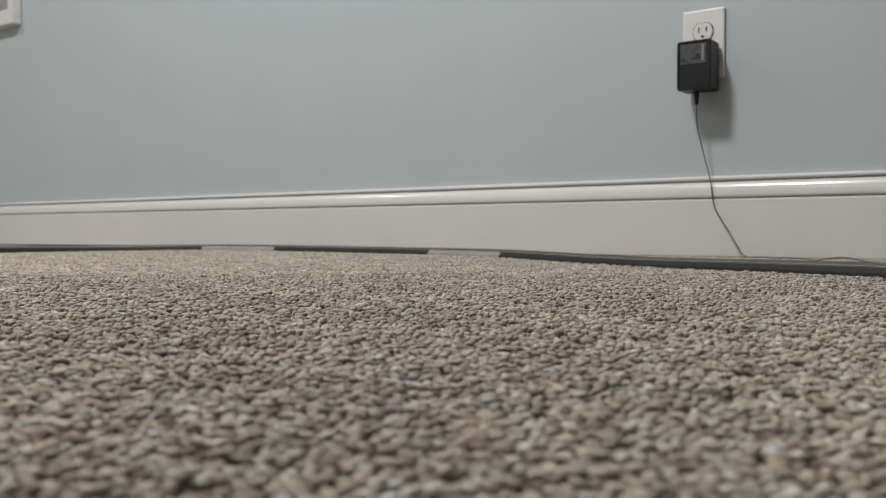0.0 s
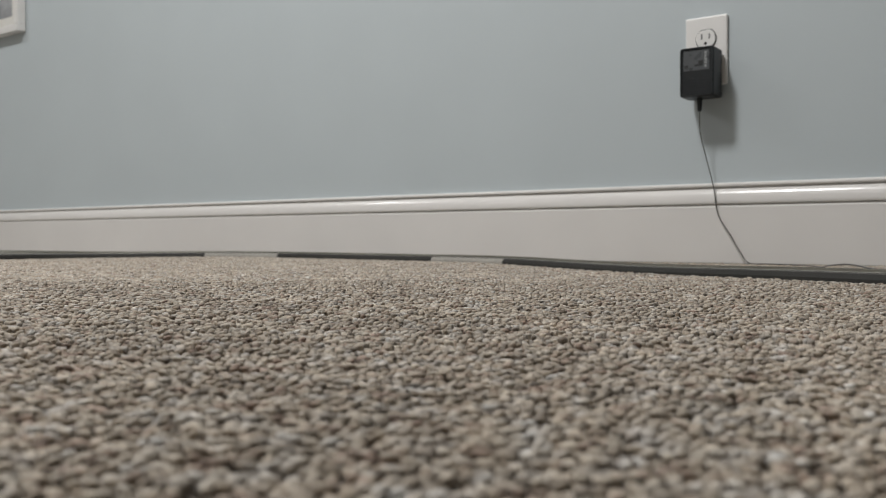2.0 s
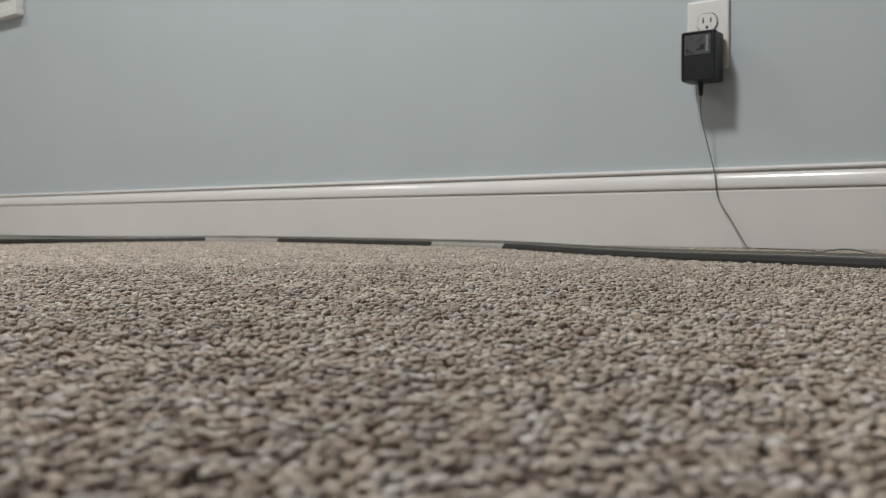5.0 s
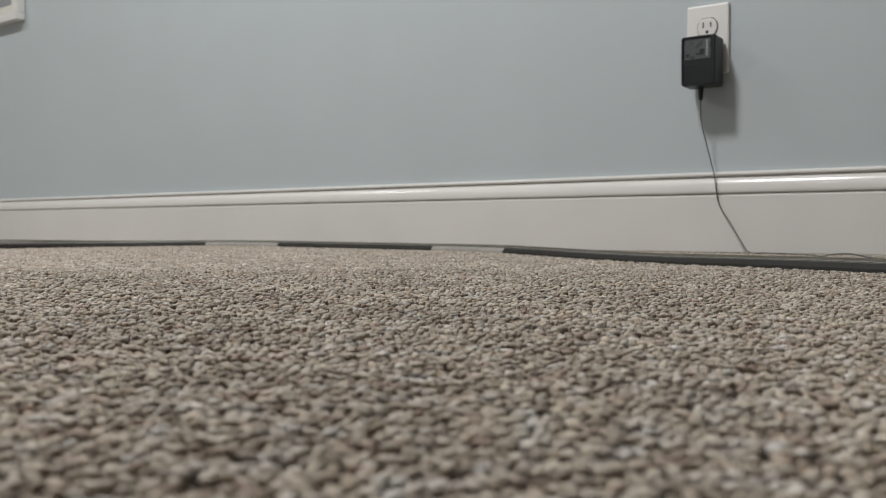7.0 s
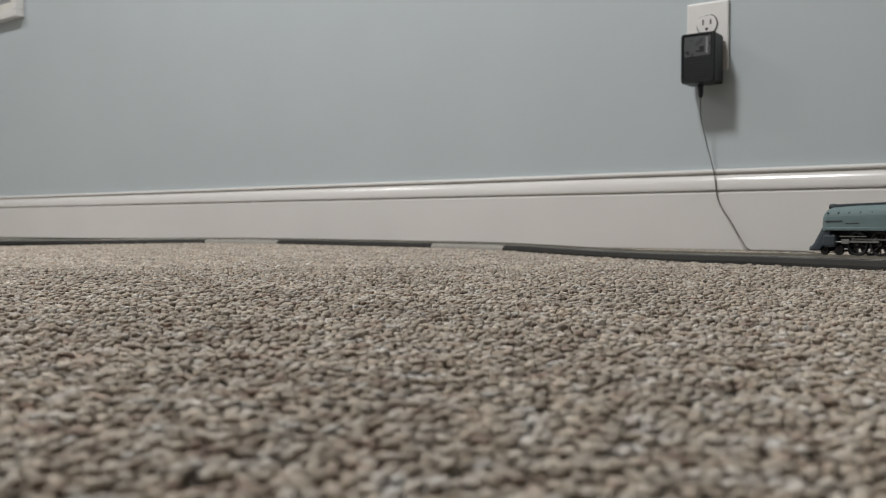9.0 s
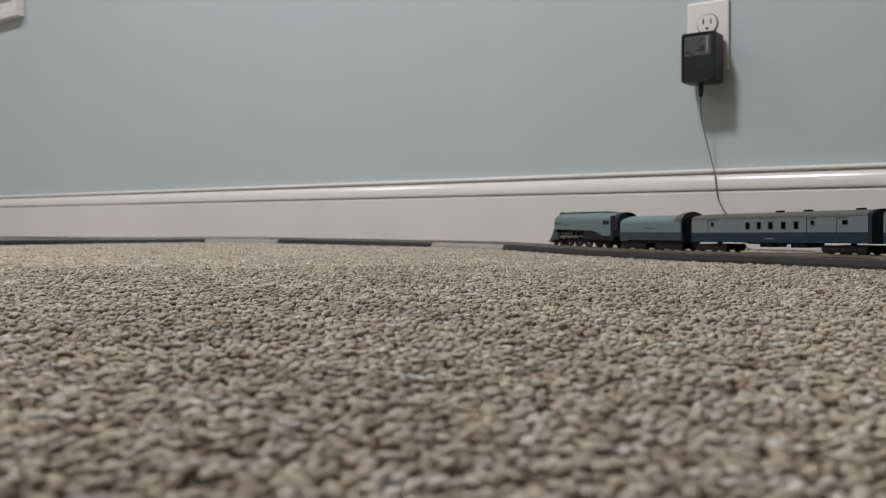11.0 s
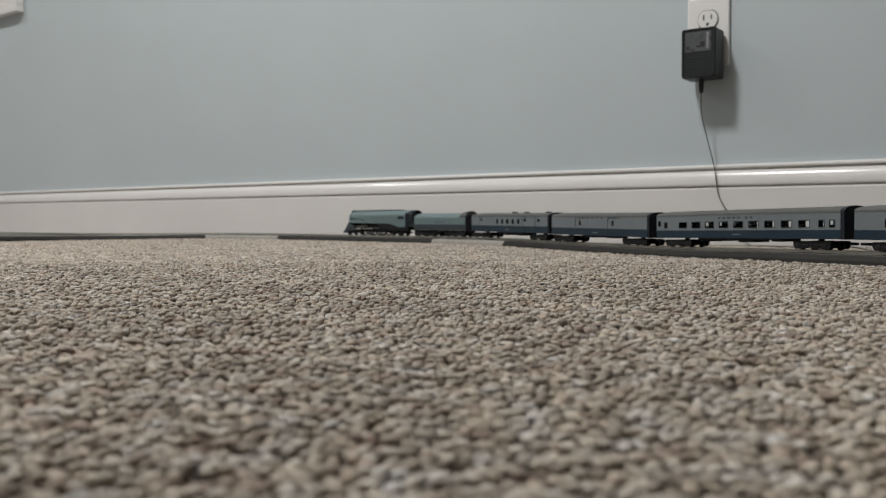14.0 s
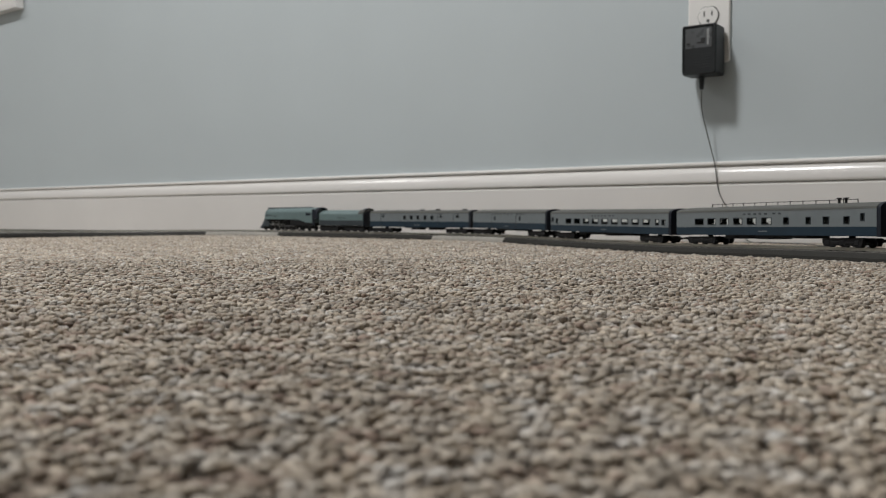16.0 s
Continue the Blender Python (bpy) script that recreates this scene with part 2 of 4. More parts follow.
def tube(bm, pts, r, seg=8):
    """A round tube along a smooth line through pts."""
    pts = [Vector(p) for p in pts]
    fine = []
    for i in range(len(pts) - 1):
        p0, p1, p2, p3 = pts[max(i - 1, 0)], pts[i], pts[i + 1], pts[min(i + 2, len(pts) - 1)]
        for k in range(8):
            t = k / 8
            fine.append(0.5 * (2 * p1 + (p2 - p0) * t + (2 * p0 - 5 * p1 + 4 * p2 - p3) * t * t + (3 * p1 - p0 - 3 * p2 + p3) * t ** 3))
    fine.append(pts[-1])
    rings = []
    for i, p in enumerate(fine):
        d = (fine[min(i + 1, len(fine) - 1)] - fine[max(i - 1, 0)]).normalized()
        side = d.cross(Vector((0.31, 0.95, 0.02))).normalized()
        up = side.cross(d)
        rings.append([p + (side * math.cos(a) + up * math.sin(a)) * r for a in (2 * math.pi * k / seg for k in range(seg))])
    return loft(bm, rings)


def quick_mesh(name, verts, faces_by_size, material, smooth=True):
    """A mesh from arrays of vertices and of faces of one size each."""
    me = bpy.data.meshes.new(name)
    loops = np.concatenate([f.ravel() for f in faces_by_size])
    sizes = np.concatenate([np.full(len(f), f.shape[1]) for f in faces_by_size])
    me.vertices.add(len(verts))
    me.vertices.foreach_set("co", verts.astype(np.float32).ravel())
    me.loops.add(len(loops))
    me.loops.foreach_set("vertex_index", loops.astype(np.int32))
    me.polygons.add(len(sizes))
    me.polygons.foreach_set("loop_start", np.concatenate([[0], np.cumsum(sizes)[:-1]]).astype(np.int32))
    me.polygons.foreach_set("use_smooth", np.full(len(sizes), smooth))
    me.update(calc_edges=True)
    me.validate()
    me.materials.append(material)
    return me


# ---- the room ----
def build_room():
    bm = bmesh.new()
    box(bm, ROOM_W - 0.12, ROOM_E + 0.12, ROOM_S - 0.12, 0.12, -0.2, -0.0046)
    fl = tagged(finish(bm, "floor", M_CARPET), "beige and grey flecked loop pile carpet floor", "carpet", kind="structure")
    fl.matrix_world = WALL
    # dark woven backing under the standing loops
    bm = bmesh.new()
    loft(bm, [[(-0.535 * y - 0.025, y, z), (0.535 * y + 0.025, y, z), (0.535 * y + 0.025, y, z - 0.001), (-0.535 * y - 0.025, y, z - 0.001)] for y, z in ((0.05, -0.0043), (1.42, -0.0043))])
    tagged(finish(bm, "carpet_backing", M_BACKING), "dark woven backing between the carpet loops", "carpet", kind="structure")
    for name, ext, m, label in (
            ("wall_north", (ROOM_W - 0.12, ROOM_E + 0.12, 0, 0.12, -0.0046, CEIL), M_WALL, "plain wall painted pale blue grey"),
            ("wall_south", (ROOM_W - 0.12, ROOM_E + 0.12, ROOM_S - 0.12, ROOM_S, -0.0046, CEIL), M_OFFWALL, "plain wall painted pale blue grey"),
            ("wall_west", (ROOM_W - 0.12, ROOM_W, ROOM_S, 0, -0.0046, CEIL), M_OFFWALL, "plain wall painted pale blue grey"),
            ("wall_east", (ROOM_E, ROOM_E + 0.12, ROOM_S, 0, -0.0046, CEIL), M_OFFWALL, "plain wall painted pale blue grey"),
            ("ceiling", (ROOM_W - 0.12, ROOM_E + 0.12, ROOM_S - 0.12, 0.12, CEIL, CEIL + 0.1), M_CEIL, "flat white painted ceiling")):
        bm = bmesh.new()
        box(bm, *ext)
        ob = tagged(finish(bm, name, m), label, "ceiling" if name == "ceiling" else "wall", kind="structure")
        ob.matrix_world = WALL
    # skirting: a flat board with a grooved, rounded cap
    prof = [(-0.0, 0.0004), (-0.0135, 0.0004), (-0.0138, 0.0912), (-0.0134, 0.0924), (-0.0126, 0.0932), (-0.0100, 0.0936), (-0.0086, 0.0946), (-0.0096, 0.0960), (-0.0143, 0.0968)]
    for k in range(29):
        a = k / 28 * math.pi / 2
        prof.append((-0.0035 - 0.0115 * math.cos(a), 0.0995 + 0.0220 * math.sin(a)))
    prof += [(-0.0028, 0.1219), (-0.0026, 0.1230), (-0.0040, 0.1242), (-0.0085, 0.1250), (-0.0092, 0.1270), (-0.0086, 0.1292), (-0.0068, 0.1306), (-0.0040, 0.1313), (0.0, 0.1315)]
    bm = bmesh.new()
    loft(bm, [[(x, y, z) for y, z in prof] for x in np.linspace(ROOM_W, ROOM_E, 40)])
    ob = tagged(finish(bm, "baseboard", M_TRIM), "white gloss painted moulded baseboard", "baseboard", kind="structure")
    ob.matrix_world = WALL


def build_lamps():
    first = None
    for lx, ly, watts in LAMPS:
        if first is None:
            first = empty("ceiling_light", WALL @ pose(lx, ly, CEIL))
            tagged(first, "round white recessed ceiling light, switched on", "ceiling light", "ceiling lights")
            bm = bmesh.new()
            rings = []
            for r, z in ((0.202, 0.0), (0.226, 0.0), (0.226, -0.006), (0.219, -0.012), (0.202, -0.014)):
                rings.append([(r * math.cos(a), r * math.sin(a), z) for a in (2 * math.pi * k / 40 for k in range(40))])
            rings.append(rings[0])
            loft(bm, rings, caps=False)
            part("trim_ring", bm, M_CEIL, first, smooth=True)
            bm = bmesh.new()
            cyl(bm, (0, 0, -0.010), (0, 0, -0.002), 0.201, 40)
            part("diffuser", bm, M_GLOW, first, "glowing white diffuser")
        else:
            # the added fill lamps get the same fixture
            copy_thing(first, WALL @ pose(lx, ly, CEIL))


# ---- carpet pile ----
def lumps(x, y, size, rng):
    """Soft uneven heights between -1 and 1, lumps of about that size."""
    out = np.zeros(len(x))
    for _ in range(9):
        a, q = rng.uniform(0, 2 * np.pi), rng.uniform(0, 2 * np.pi)
        k = 2 * np.pi / (size * rng.uniform(0.7, 1.6))
        out += np.sin(k * (x * np.cos(a) + y * np.sin(a)) + q)
    return out / 3.2


def pile(name, y0, y1, gap, depth, seg, levels, even, seed):
    """Rows of yarn loops, rounded arches wider across than deep, with dark gaps between the rows."""
    rng = np.random.default_rng(seed)
    deep_gap = gap * depth
    ys = np.arange(y0, y1, deep_gap)
    pts = []
    for r, yy in enumerate(ys):
        half = 0.535 * yy + 0.03
        xx = np.arange(-half, half, gap) + rng.uniform(0, gap)
        pts.append(np.stack([xx, np.full(len(xx), yy)], 1))
    pts = np.concatenate(pts)
    pts = pts + rng.normal(0, 1, pts.shape) * np.array([gap * 0.15, deep_gap * 0.12])
    # the rows run slightly askew and waver
    pts[:, 1] += 0.004 * np.sin(pts[:, 0] * 21 + pts[:, 1] * 9) + 0.06 * pts[:, 0]
    # stop at the wall
    deep = pts[:, 0] * INTO.x + pts[:, 1] * INTO.y
    pts = pts[deep < 1.434 - 0.016]
    n = len(pts)
    ang = np.arange(seg) * 2 * np.pi / seg
    tv = np.concatenate([np.stack([r * np.cos(ang), r * np.sin(ang), np.full(seg, z)], 1) for r, z in levels] + [np.array([[0, 0, 1.0]])])
    m = len(tv)
    a = gap * 0.53 * rng.uniform(0.8, 1.25, n)
    b = deep_gap * 0.46 * rng.uniform(0.85, 1.15, n)
    c = (0.0003 + gap * 0.20) * rng.uniform(0.8, 1.2, n)
    # high and low loops side by side
    lift = even * (np.where(rng.random(n) < 0.5, 0.00060, -0.00090) + np.clip(rng.normal(0, 0.00032, n), -0.0008, 0.0007)) + 0.00045 * lumps(pts[:, 0], pts[:, 1], 0.022, rng)
    yaw = rng.normal(0.05, 0.24, n)
    tip = rng.normal(0, 0.17, n)
    wob = 1 + rng.normal(0, 0.05, (n, m))
    vx, vy = tv[None, :, 0] * a[:, None] * wob, tv[None, :, 1] * b[:, None] * wob
    vz = tv[None, :, 2] * c[:, None] + vx * tip[:, None]
    X = vx * np.cos(yaw)[:, None] - vy * np.sin(yaw)[:, None] + pts[:, :1]
    Y = vx * np.sin(yaw)[:, None] + vy * np.cos(yaw)[:, None] + pts[:, 1:]
    Z = vz - 0.0016 + lift[:, None] + ground(pts[:, 0], pts[:, 1])[:, None]
    verts = np.stack([X, Y, Z], 2).reshape(-1, 3)
    quads = []
    for lv in range(len(levels) - 1):
        for i in range(seg):
            j = (i + 1) % seg
            quads.append((lv * seg + i, lv * seg + j, (lv + 1) * seg + j, (lv + 1) * seg + i))
    top = (len(levels) - 1) * seg
    tris = [(top + i, top + (i + 1) % seg, m - 1) for i in range(seg)]
    base = (np.arange(n) * m)[:, None, None]
    q = (np.array(quads)[None] + base).reshape(-1, 4)
    t = (np.array(tris)[None] + base).reshape(-1, 3)
    ob = new(name, quick_mesh(name, verts, [q, t], M_YARN))
    return tagged(ob, "tufts of beige, brown and grey looped carpet yarn", "carpet pile", kind="stuff")


# ---- railway line ----
def bank(s):
    """How steeply the bed leans where the loose end of the line rides up on the carpet."""
    return float(np.interp(s, [1.78, 1.92, 2.10, 2.6], [0, 0.07, 0.22, 0.22]))


def track_section(s0, s1, light=False):
    x, y, b, z = on_line((s0 + s1) / 2)
    base = pose(x, y, z, 0, 0, math.degrees(b) + 90)
    inv = base.inverted()
    top = empty("track_section", base)
    tagged(top, "light grey roadbed model railway track section on carpet" if light else "dark grey roadbed model railway track section on carpet",
           "model track", "railway track")
    ss = np.linspace(s0 + 0.0001, s1 - 0.0001, 9)

    def sweep(bm, section):
        rings = []
        for s in ss:
            px, py, pb, pz = on_line(s)
            left = Vector((-math.cos(pb), -math.sin(pb), 0))
            rings.append([inv @ (Vector((px, py, pz)) + left * u + Vector((0, 0, w + (0.024 - u) * bank(s)))) for u, w in section])
        return loft(bm, rings)
    bed = bmesh.new()
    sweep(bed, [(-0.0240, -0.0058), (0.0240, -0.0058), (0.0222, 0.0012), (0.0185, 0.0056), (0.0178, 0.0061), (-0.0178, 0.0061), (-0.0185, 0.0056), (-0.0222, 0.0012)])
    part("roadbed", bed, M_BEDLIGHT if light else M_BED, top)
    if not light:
        # thin paler strip that paints the lit look of the bed's top
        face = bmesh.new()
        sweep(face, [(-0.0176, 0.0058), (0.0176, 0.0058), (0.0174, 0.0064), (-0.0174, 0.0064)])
        part("lit_bed_top", face, M_BEDTOP, top, "top of the roadbed, painted paler grey as lit")
    ties = bmesh.new()
    count = int((s1 - s0) / 0.0076)
    for k in range(count):
        s = s0 + (k + 0.5) * (s1 - s0) / count
        px, py, pb, pz = on_line(s)
        m = inv @ pose(px, py, pz + 0.024 * bank(s), -math.degrees(math.atan(bank(s))), 0, math.degrees(pb) + 90)
        r = bmesh.ops.create_cube(ties, size=1.0, matrix=m @ Matrix.Translation((0, 0, 0.0064)) @ Matrix.Diagonal((0.003, 0.029, 0.0010, 1)))
    tagged(part("sleeper_strip", ties, M_TIE, top), kind="stuff")
    for side in (-1, 1):
        rail = bmesh.new()
        o = side * 0.0086
        sweep(rail, [(o - 0.0013, 0.0064), (o + 0.0013, 0.0064), (o + 0.0004, 0.0074), (o + 0.0004, 0.0088), (o + 0.0006, 0.0091), (o + 0.0006, 0.0098),
                     (o - 0.0006, 0.0098), (o - 0.0006, 0.0091), (o - 0.0004, 0.0088), (o - 0.0004, 0.0074)])
        part("rail", rail, M_RAIL, top)
    return top


def build_line():
    cuts = [(0.822, 1.027, True), (1.027, 1.237, False), (1.237, 1.447, False), (1.447, 1.652, True)]
    s = 1.652
    while s < 2.40:
        cuts.append((s, s + 0.24, False))
        s += 0.24
    s = 0.822
    while s > -3.65:
        cuts.append((s - 0.2286, s, False))
        s -= 0.2286
    for s0, s1, light in cuts:
        track_section(s0, s1, light)


RAIL_TOP = 0.0098


# ---- wall things ----
def wall_point(x, z, out=0.0):
    return WALL @ Vector((x, -out, z))


PLUG_X = -0.5005


def build_outlet():
    top = empty("wall_outlet", WALL @ pose(PLUG_X, 0, 0.3495))
    tagged(top, "white duplex wall outlet with a cover plate", "outlet")
    bm = bmesh.new()
    box(bm, -0.035, 0.035, -0.0062, 0.0, -0.0572, 0.0572, 0.003, 3)
    part("cover_plate", bm, M_PLATE, top)
    for dz in (0.0195, -0.0195):
        bm = bmesh.new()
        ring = []
        for k in range(48):
            a = 2 * math.pi * k / 48
            ring.append((0.0163 * math.cos(a), max(-0.0146, min(0.0146, 0.0163 * math.sin(a)))))
        loft(bm, [[(x, -0.0030, z + dz) for x, z in ring], [(x, -0.0085, z + dz) for x, z in ring], [(x * 0.95, -0.0090, z * 0.95 + dz) for x, z in ring]])
        face = part("receptacle", bm, M_PLATE, top)
        bm = bmesh.new()
        loft(bm, [[(x * 1.08, -0.0060, z * 1.09 + dz) for x, z in ring], [(x * 1.08, -0.0068, z * 1.09 + dz) for x, z in ring]])
        part("gap", bm, M_SLOT, face)
        for sx, hh in ((-0.0063, 0.0046), (0.0063, 0.0040)):
            bm = bmesh.new()
            box(bm, sx - 0.0011, sx + 0.0011, -0.0092, -0.0070, dz + 0.004 - hh, dz + 0.004 + hh)
            part("slot", bm, M_SLOT, face)
        bm = bmesh.new()
        cyl(bm, (0, -0.0092, dz - 0.0075), (0, -0.0070, dz - 0.0075), 0.0025, 16)
        part("ground_hole", bm, M_SLOT, face)
    bm = bmesh.new()
    cyl(bm, (0, -0.0075, 0), (0, -0.005, 0), 0.0032, 16)
    part("screw", bm, M_STEEL, top)


def build_adapter():
    # plugged into the lower receptacle
    seat = WALL @ pose(PLUG_X, -0.0092, 0.3465)
    top = empty("power_adapter", WALL @ pose(PLUG_X, -0.0092, 0.3465))
    tagged(top, "black plastic plug-in power adapter in wall outlet", "power adapter")
    bm = bmesh.new()
    x0, x1, z0, z1, d = -0.0270, 0.0285, -0.0780, 0.0015, 0.046
    box(bm, x0, x1, -d + 0.0014, -0.0005, z0, z1, 0.0042, 4)
    body = part("case", bm, M_BLACK, top, smooth=False)
    # raised rim round the front
    bm = bmesh.new()
    rim = []
    for k in range(40):
        a = 2 * math.pi * k / 40
        cx, cz = (x1 - x0) / 2 - 0.0062, (z1 - z0) / 2 - 0.0062
        rim.append((math.copysign(cx, math.cos(a)) + 0.0042 * math.cos(a), math.copysign(cz, math.sin(a)) + 0.0042 * math.sin(a)))
    mx, mz = (x0 + x1) / 2, (z0 + z1) / 2
    lo = [(mx + x * 1.03, -d + 0.0030, mz + z * 1.02) for x, z in rim]
    hi = [(mx + x * 1.02, -d - 0.0002, mz + z * 1.015) for x, z in rim]
    hin = [(mx + x * 0.93, -d - 0.0002, mz + z * 0.955) for x, z in rim]
    lin = [(mx + x * 0.92, -d + 0.0030, mz + z * 0.950) for x, z in rim]
    loft(bm, [lo, hi, hin, lin, lo], caps=False)
    part("front_rim", bm, M_BLACK, body)
    bm = bmesh.new()
    box(bm, x0 + 0.0065, x1 - 0.0065, -d + 0.0008, -d + 0.002, z1 - 0.038, z1 - 0.006, 0.0003, 1)
    label = part("label", bm, M_LABEL, body, "grey rating label with small print")
    rng = random.Random(4)
    for k in range(5):
        bm = bmesh.new()
        zc = z1 - 0.011 - k * 0.0052
        w = rng.uniform(0.003, 0.0055)
        box(bm, x1 - 0.0140, x1 - 0.0140 + w, -d + 0.0005, -d + 0.001, zc - 0.0021, zc + 0.0021)
        part("print_line", bm, M_SILVERPRINT, label, "pale silver print")
    for xa, xb, za, zb in ((-0.0015, 0.0115, 0.0285, 0.0315), (0.0045, 0.0120, 0.0225, 0.0285), (-0.0185, -0.0125, 0.0290, 0.0325), (-0.0175, -0.0050, 0.0335, 0.0345)):
        bm = bmesh.new()
        box(bm, xa, xb, -d + 0.0005, -d + 0.001, z1 - zb, z1 - za)
        part("print_line", bm, M_PRINT, label)
    for k in range(6):
        bm = bmesh.new()
        zc = z0 + 0.010 + k * 0.0042
        box(bm, x0 + 0.007, x1 - 0.007, -d + 0.0011, -d + 0.002, zc - 0.0009, zc + 0.0009, 0.0002, 1)
        part("grip_rib", bm, M_BLACK, body)
    bm = bmesh.new()
    cyl(bm, (0, -0.026, z0 - 0.022), (0, -0.026, z0 + 0.002), 0.0030, 12, 0.0044)
    for k in range(4):
        zc = z0 - 0.004 - k * 0.0045
        cyl(bm, (0, -0.026, zc - 0.0013), (0, -0.026, zc + 0.0013), 0.0050 - k * 0.0004, 12)
    part("strain_relief", bm, M_BLACK, top, smooth=False)
    for dx in (-0.0063, 0.0063):
        bm = bmesh.new()
        box(bm, dx - 0.0008, dx + 0.0008, -0.001, 0.0095, -0.0225, -0.0155)
        part("prong", bm, M_STEEL, top)
    build_cord(top, seat.inverted())


def build_cord(adapter, home):
    z0 = 0.3465 - 0.0780 - 0.02
    local = [(PLUG_X, 0.0352, z0 + 0.002), (PLUG_X - 0.0005, 0.034, z0 - 0.012), (PLUG_X - 0.001, 0.029, 0.212), (PLUG_X + 0.006, 0.021, 0.172),
             (PLUG_X + 0.0160, 0.0165, 0.128), (PLUG_X + 0.0195, 0.0178, 0.108), (PLUG_X + 0.0225, 0.0168, 0.086), (PLUG_X + 0.029, 0.018, 0.070),
             (PLUG_X + 0.047, 0.023, 0.045), (PLUG_X + 0.065, 0.028, 0.017), (PLUG_X + 0.079, 0.034, 0.0015), (PLUG_X + 0.11, 0.05, 0.0008),
             (PLUG_X + 0.18, 0.10, 0.0008), (PLUG_X + 0.22, 0.18, 0.0012), (PLUG_X + 0.25, 0.28, 0.006), (PLUG_X + 0.29, 0.36, 0.010), (PLUG_X + 0.335, 0.425, 0.006), (PLUG_X + 0.40, 0.47, 0.003), (PLUG_X + 0.6, 0.60, 0.003), (PLUG_X + 1.0, 0.75, 0.003)]
    bm = bmesh.new()
    tube(bm, [home @ wall_point(x, z, o) for x, o, z in local], 0.0009)
    part("cord", bm, M_CORD, adapter, "thin grey cord hanging to the carpet", smooth=True)


def build_picture():
    w, h, d = 0.36, 0.46, 0.028
    x1, z0 = -2.629, 0.678
    top = empty("picture_frame", WALL @ pose(x1 - w / 2, 0, z0 + h / 2))
    tagged(top, "white wooden picture frame with cream mount on wall", "picture")
    for name, ext in (("frame_rail", (-w / 2, w / 2, -d, -0.001, -h / 2, -h / 2 + 0.022)), ("frame_rail", (-w / 2, w / 2, -d, -0.001, h / 2 - 0.022, h / 2)),
                      ("frame_stile", (-w / 2, -w / 2 + 0.022, -d + 0.0004, -0.001, -h / 2 + 0.022, h / 2 - 0.022)), ("frame_stile", (w / 2 - 0.022, w / 2, -d + 0.0004, -0.001, -h / 2 + 0.022, h / 2 - 0.022))):
        bm = bmesh.new()
        box(bm, *ext, 0.002, 2)
        part(name, bm, M_FRAMEWHITE, top)
    bm = bmesh.new()
    box(bm, -w / 2 + 0.02, w / 2 - 0.02, -0.016, -0.004, -h / 2 + 0.02, h / 2 - 0.02)
    part("mount", bm, M_MAT, top)
    bm = bmesh.new()
    box(bm, -w / 2 + 0.052, w / 2 - 0.052, -0.0165, -0.010, -h / 2 + 0.052, h / 2 - 0.052)
    part("print", bm, M_PRINTPIC, top, "dim grey printed picture")


# ---- train ----
# a vehicle's own space: x forward, y to its left, z up from the rail heads, origin under its middle
SIDE, SILL, BELT, EAVE, CROWN = 0.0162, 0.0110, 0.0196, 0.0364, 0.0422
WHEEL_R = 0.0042


def roof_arc(n=9, half=SIDE, z0=EAVE, z1=CROWN):
    return [(half * math.cos(a), z0 + (z1 - z0) * math.sin(a) ** 0.8) for a in (math.pi * k / (n - 1) for k in range(n))]


def wheelset(parent, x):
    bm = bmesh.new()
    for sy in (-1, 1):
        cyl(bm, (0, sy * 0.0072, 0), (0, sy * 0.0096, 0), WHEEL_R, 16)
        cyl(bm, (0, sy * 0.0068, 0), (0, sy * 0.0073, 0), WHEEL_R + 0.0006, 16)
        cyl(bm, (0, sy * 0.0096, 0), (0, sy * 0.0100, 0), WHEEL_R * 0.72, 10)
    cyl(bm, (0, -0.0115, 0), (0, 0.0115, 0), 0.0011, 8)
    ob = part("wheelset", bm, M_STEELDARK, parent)
    ob.location = (x, 0, WHEEL_R)
    return ob


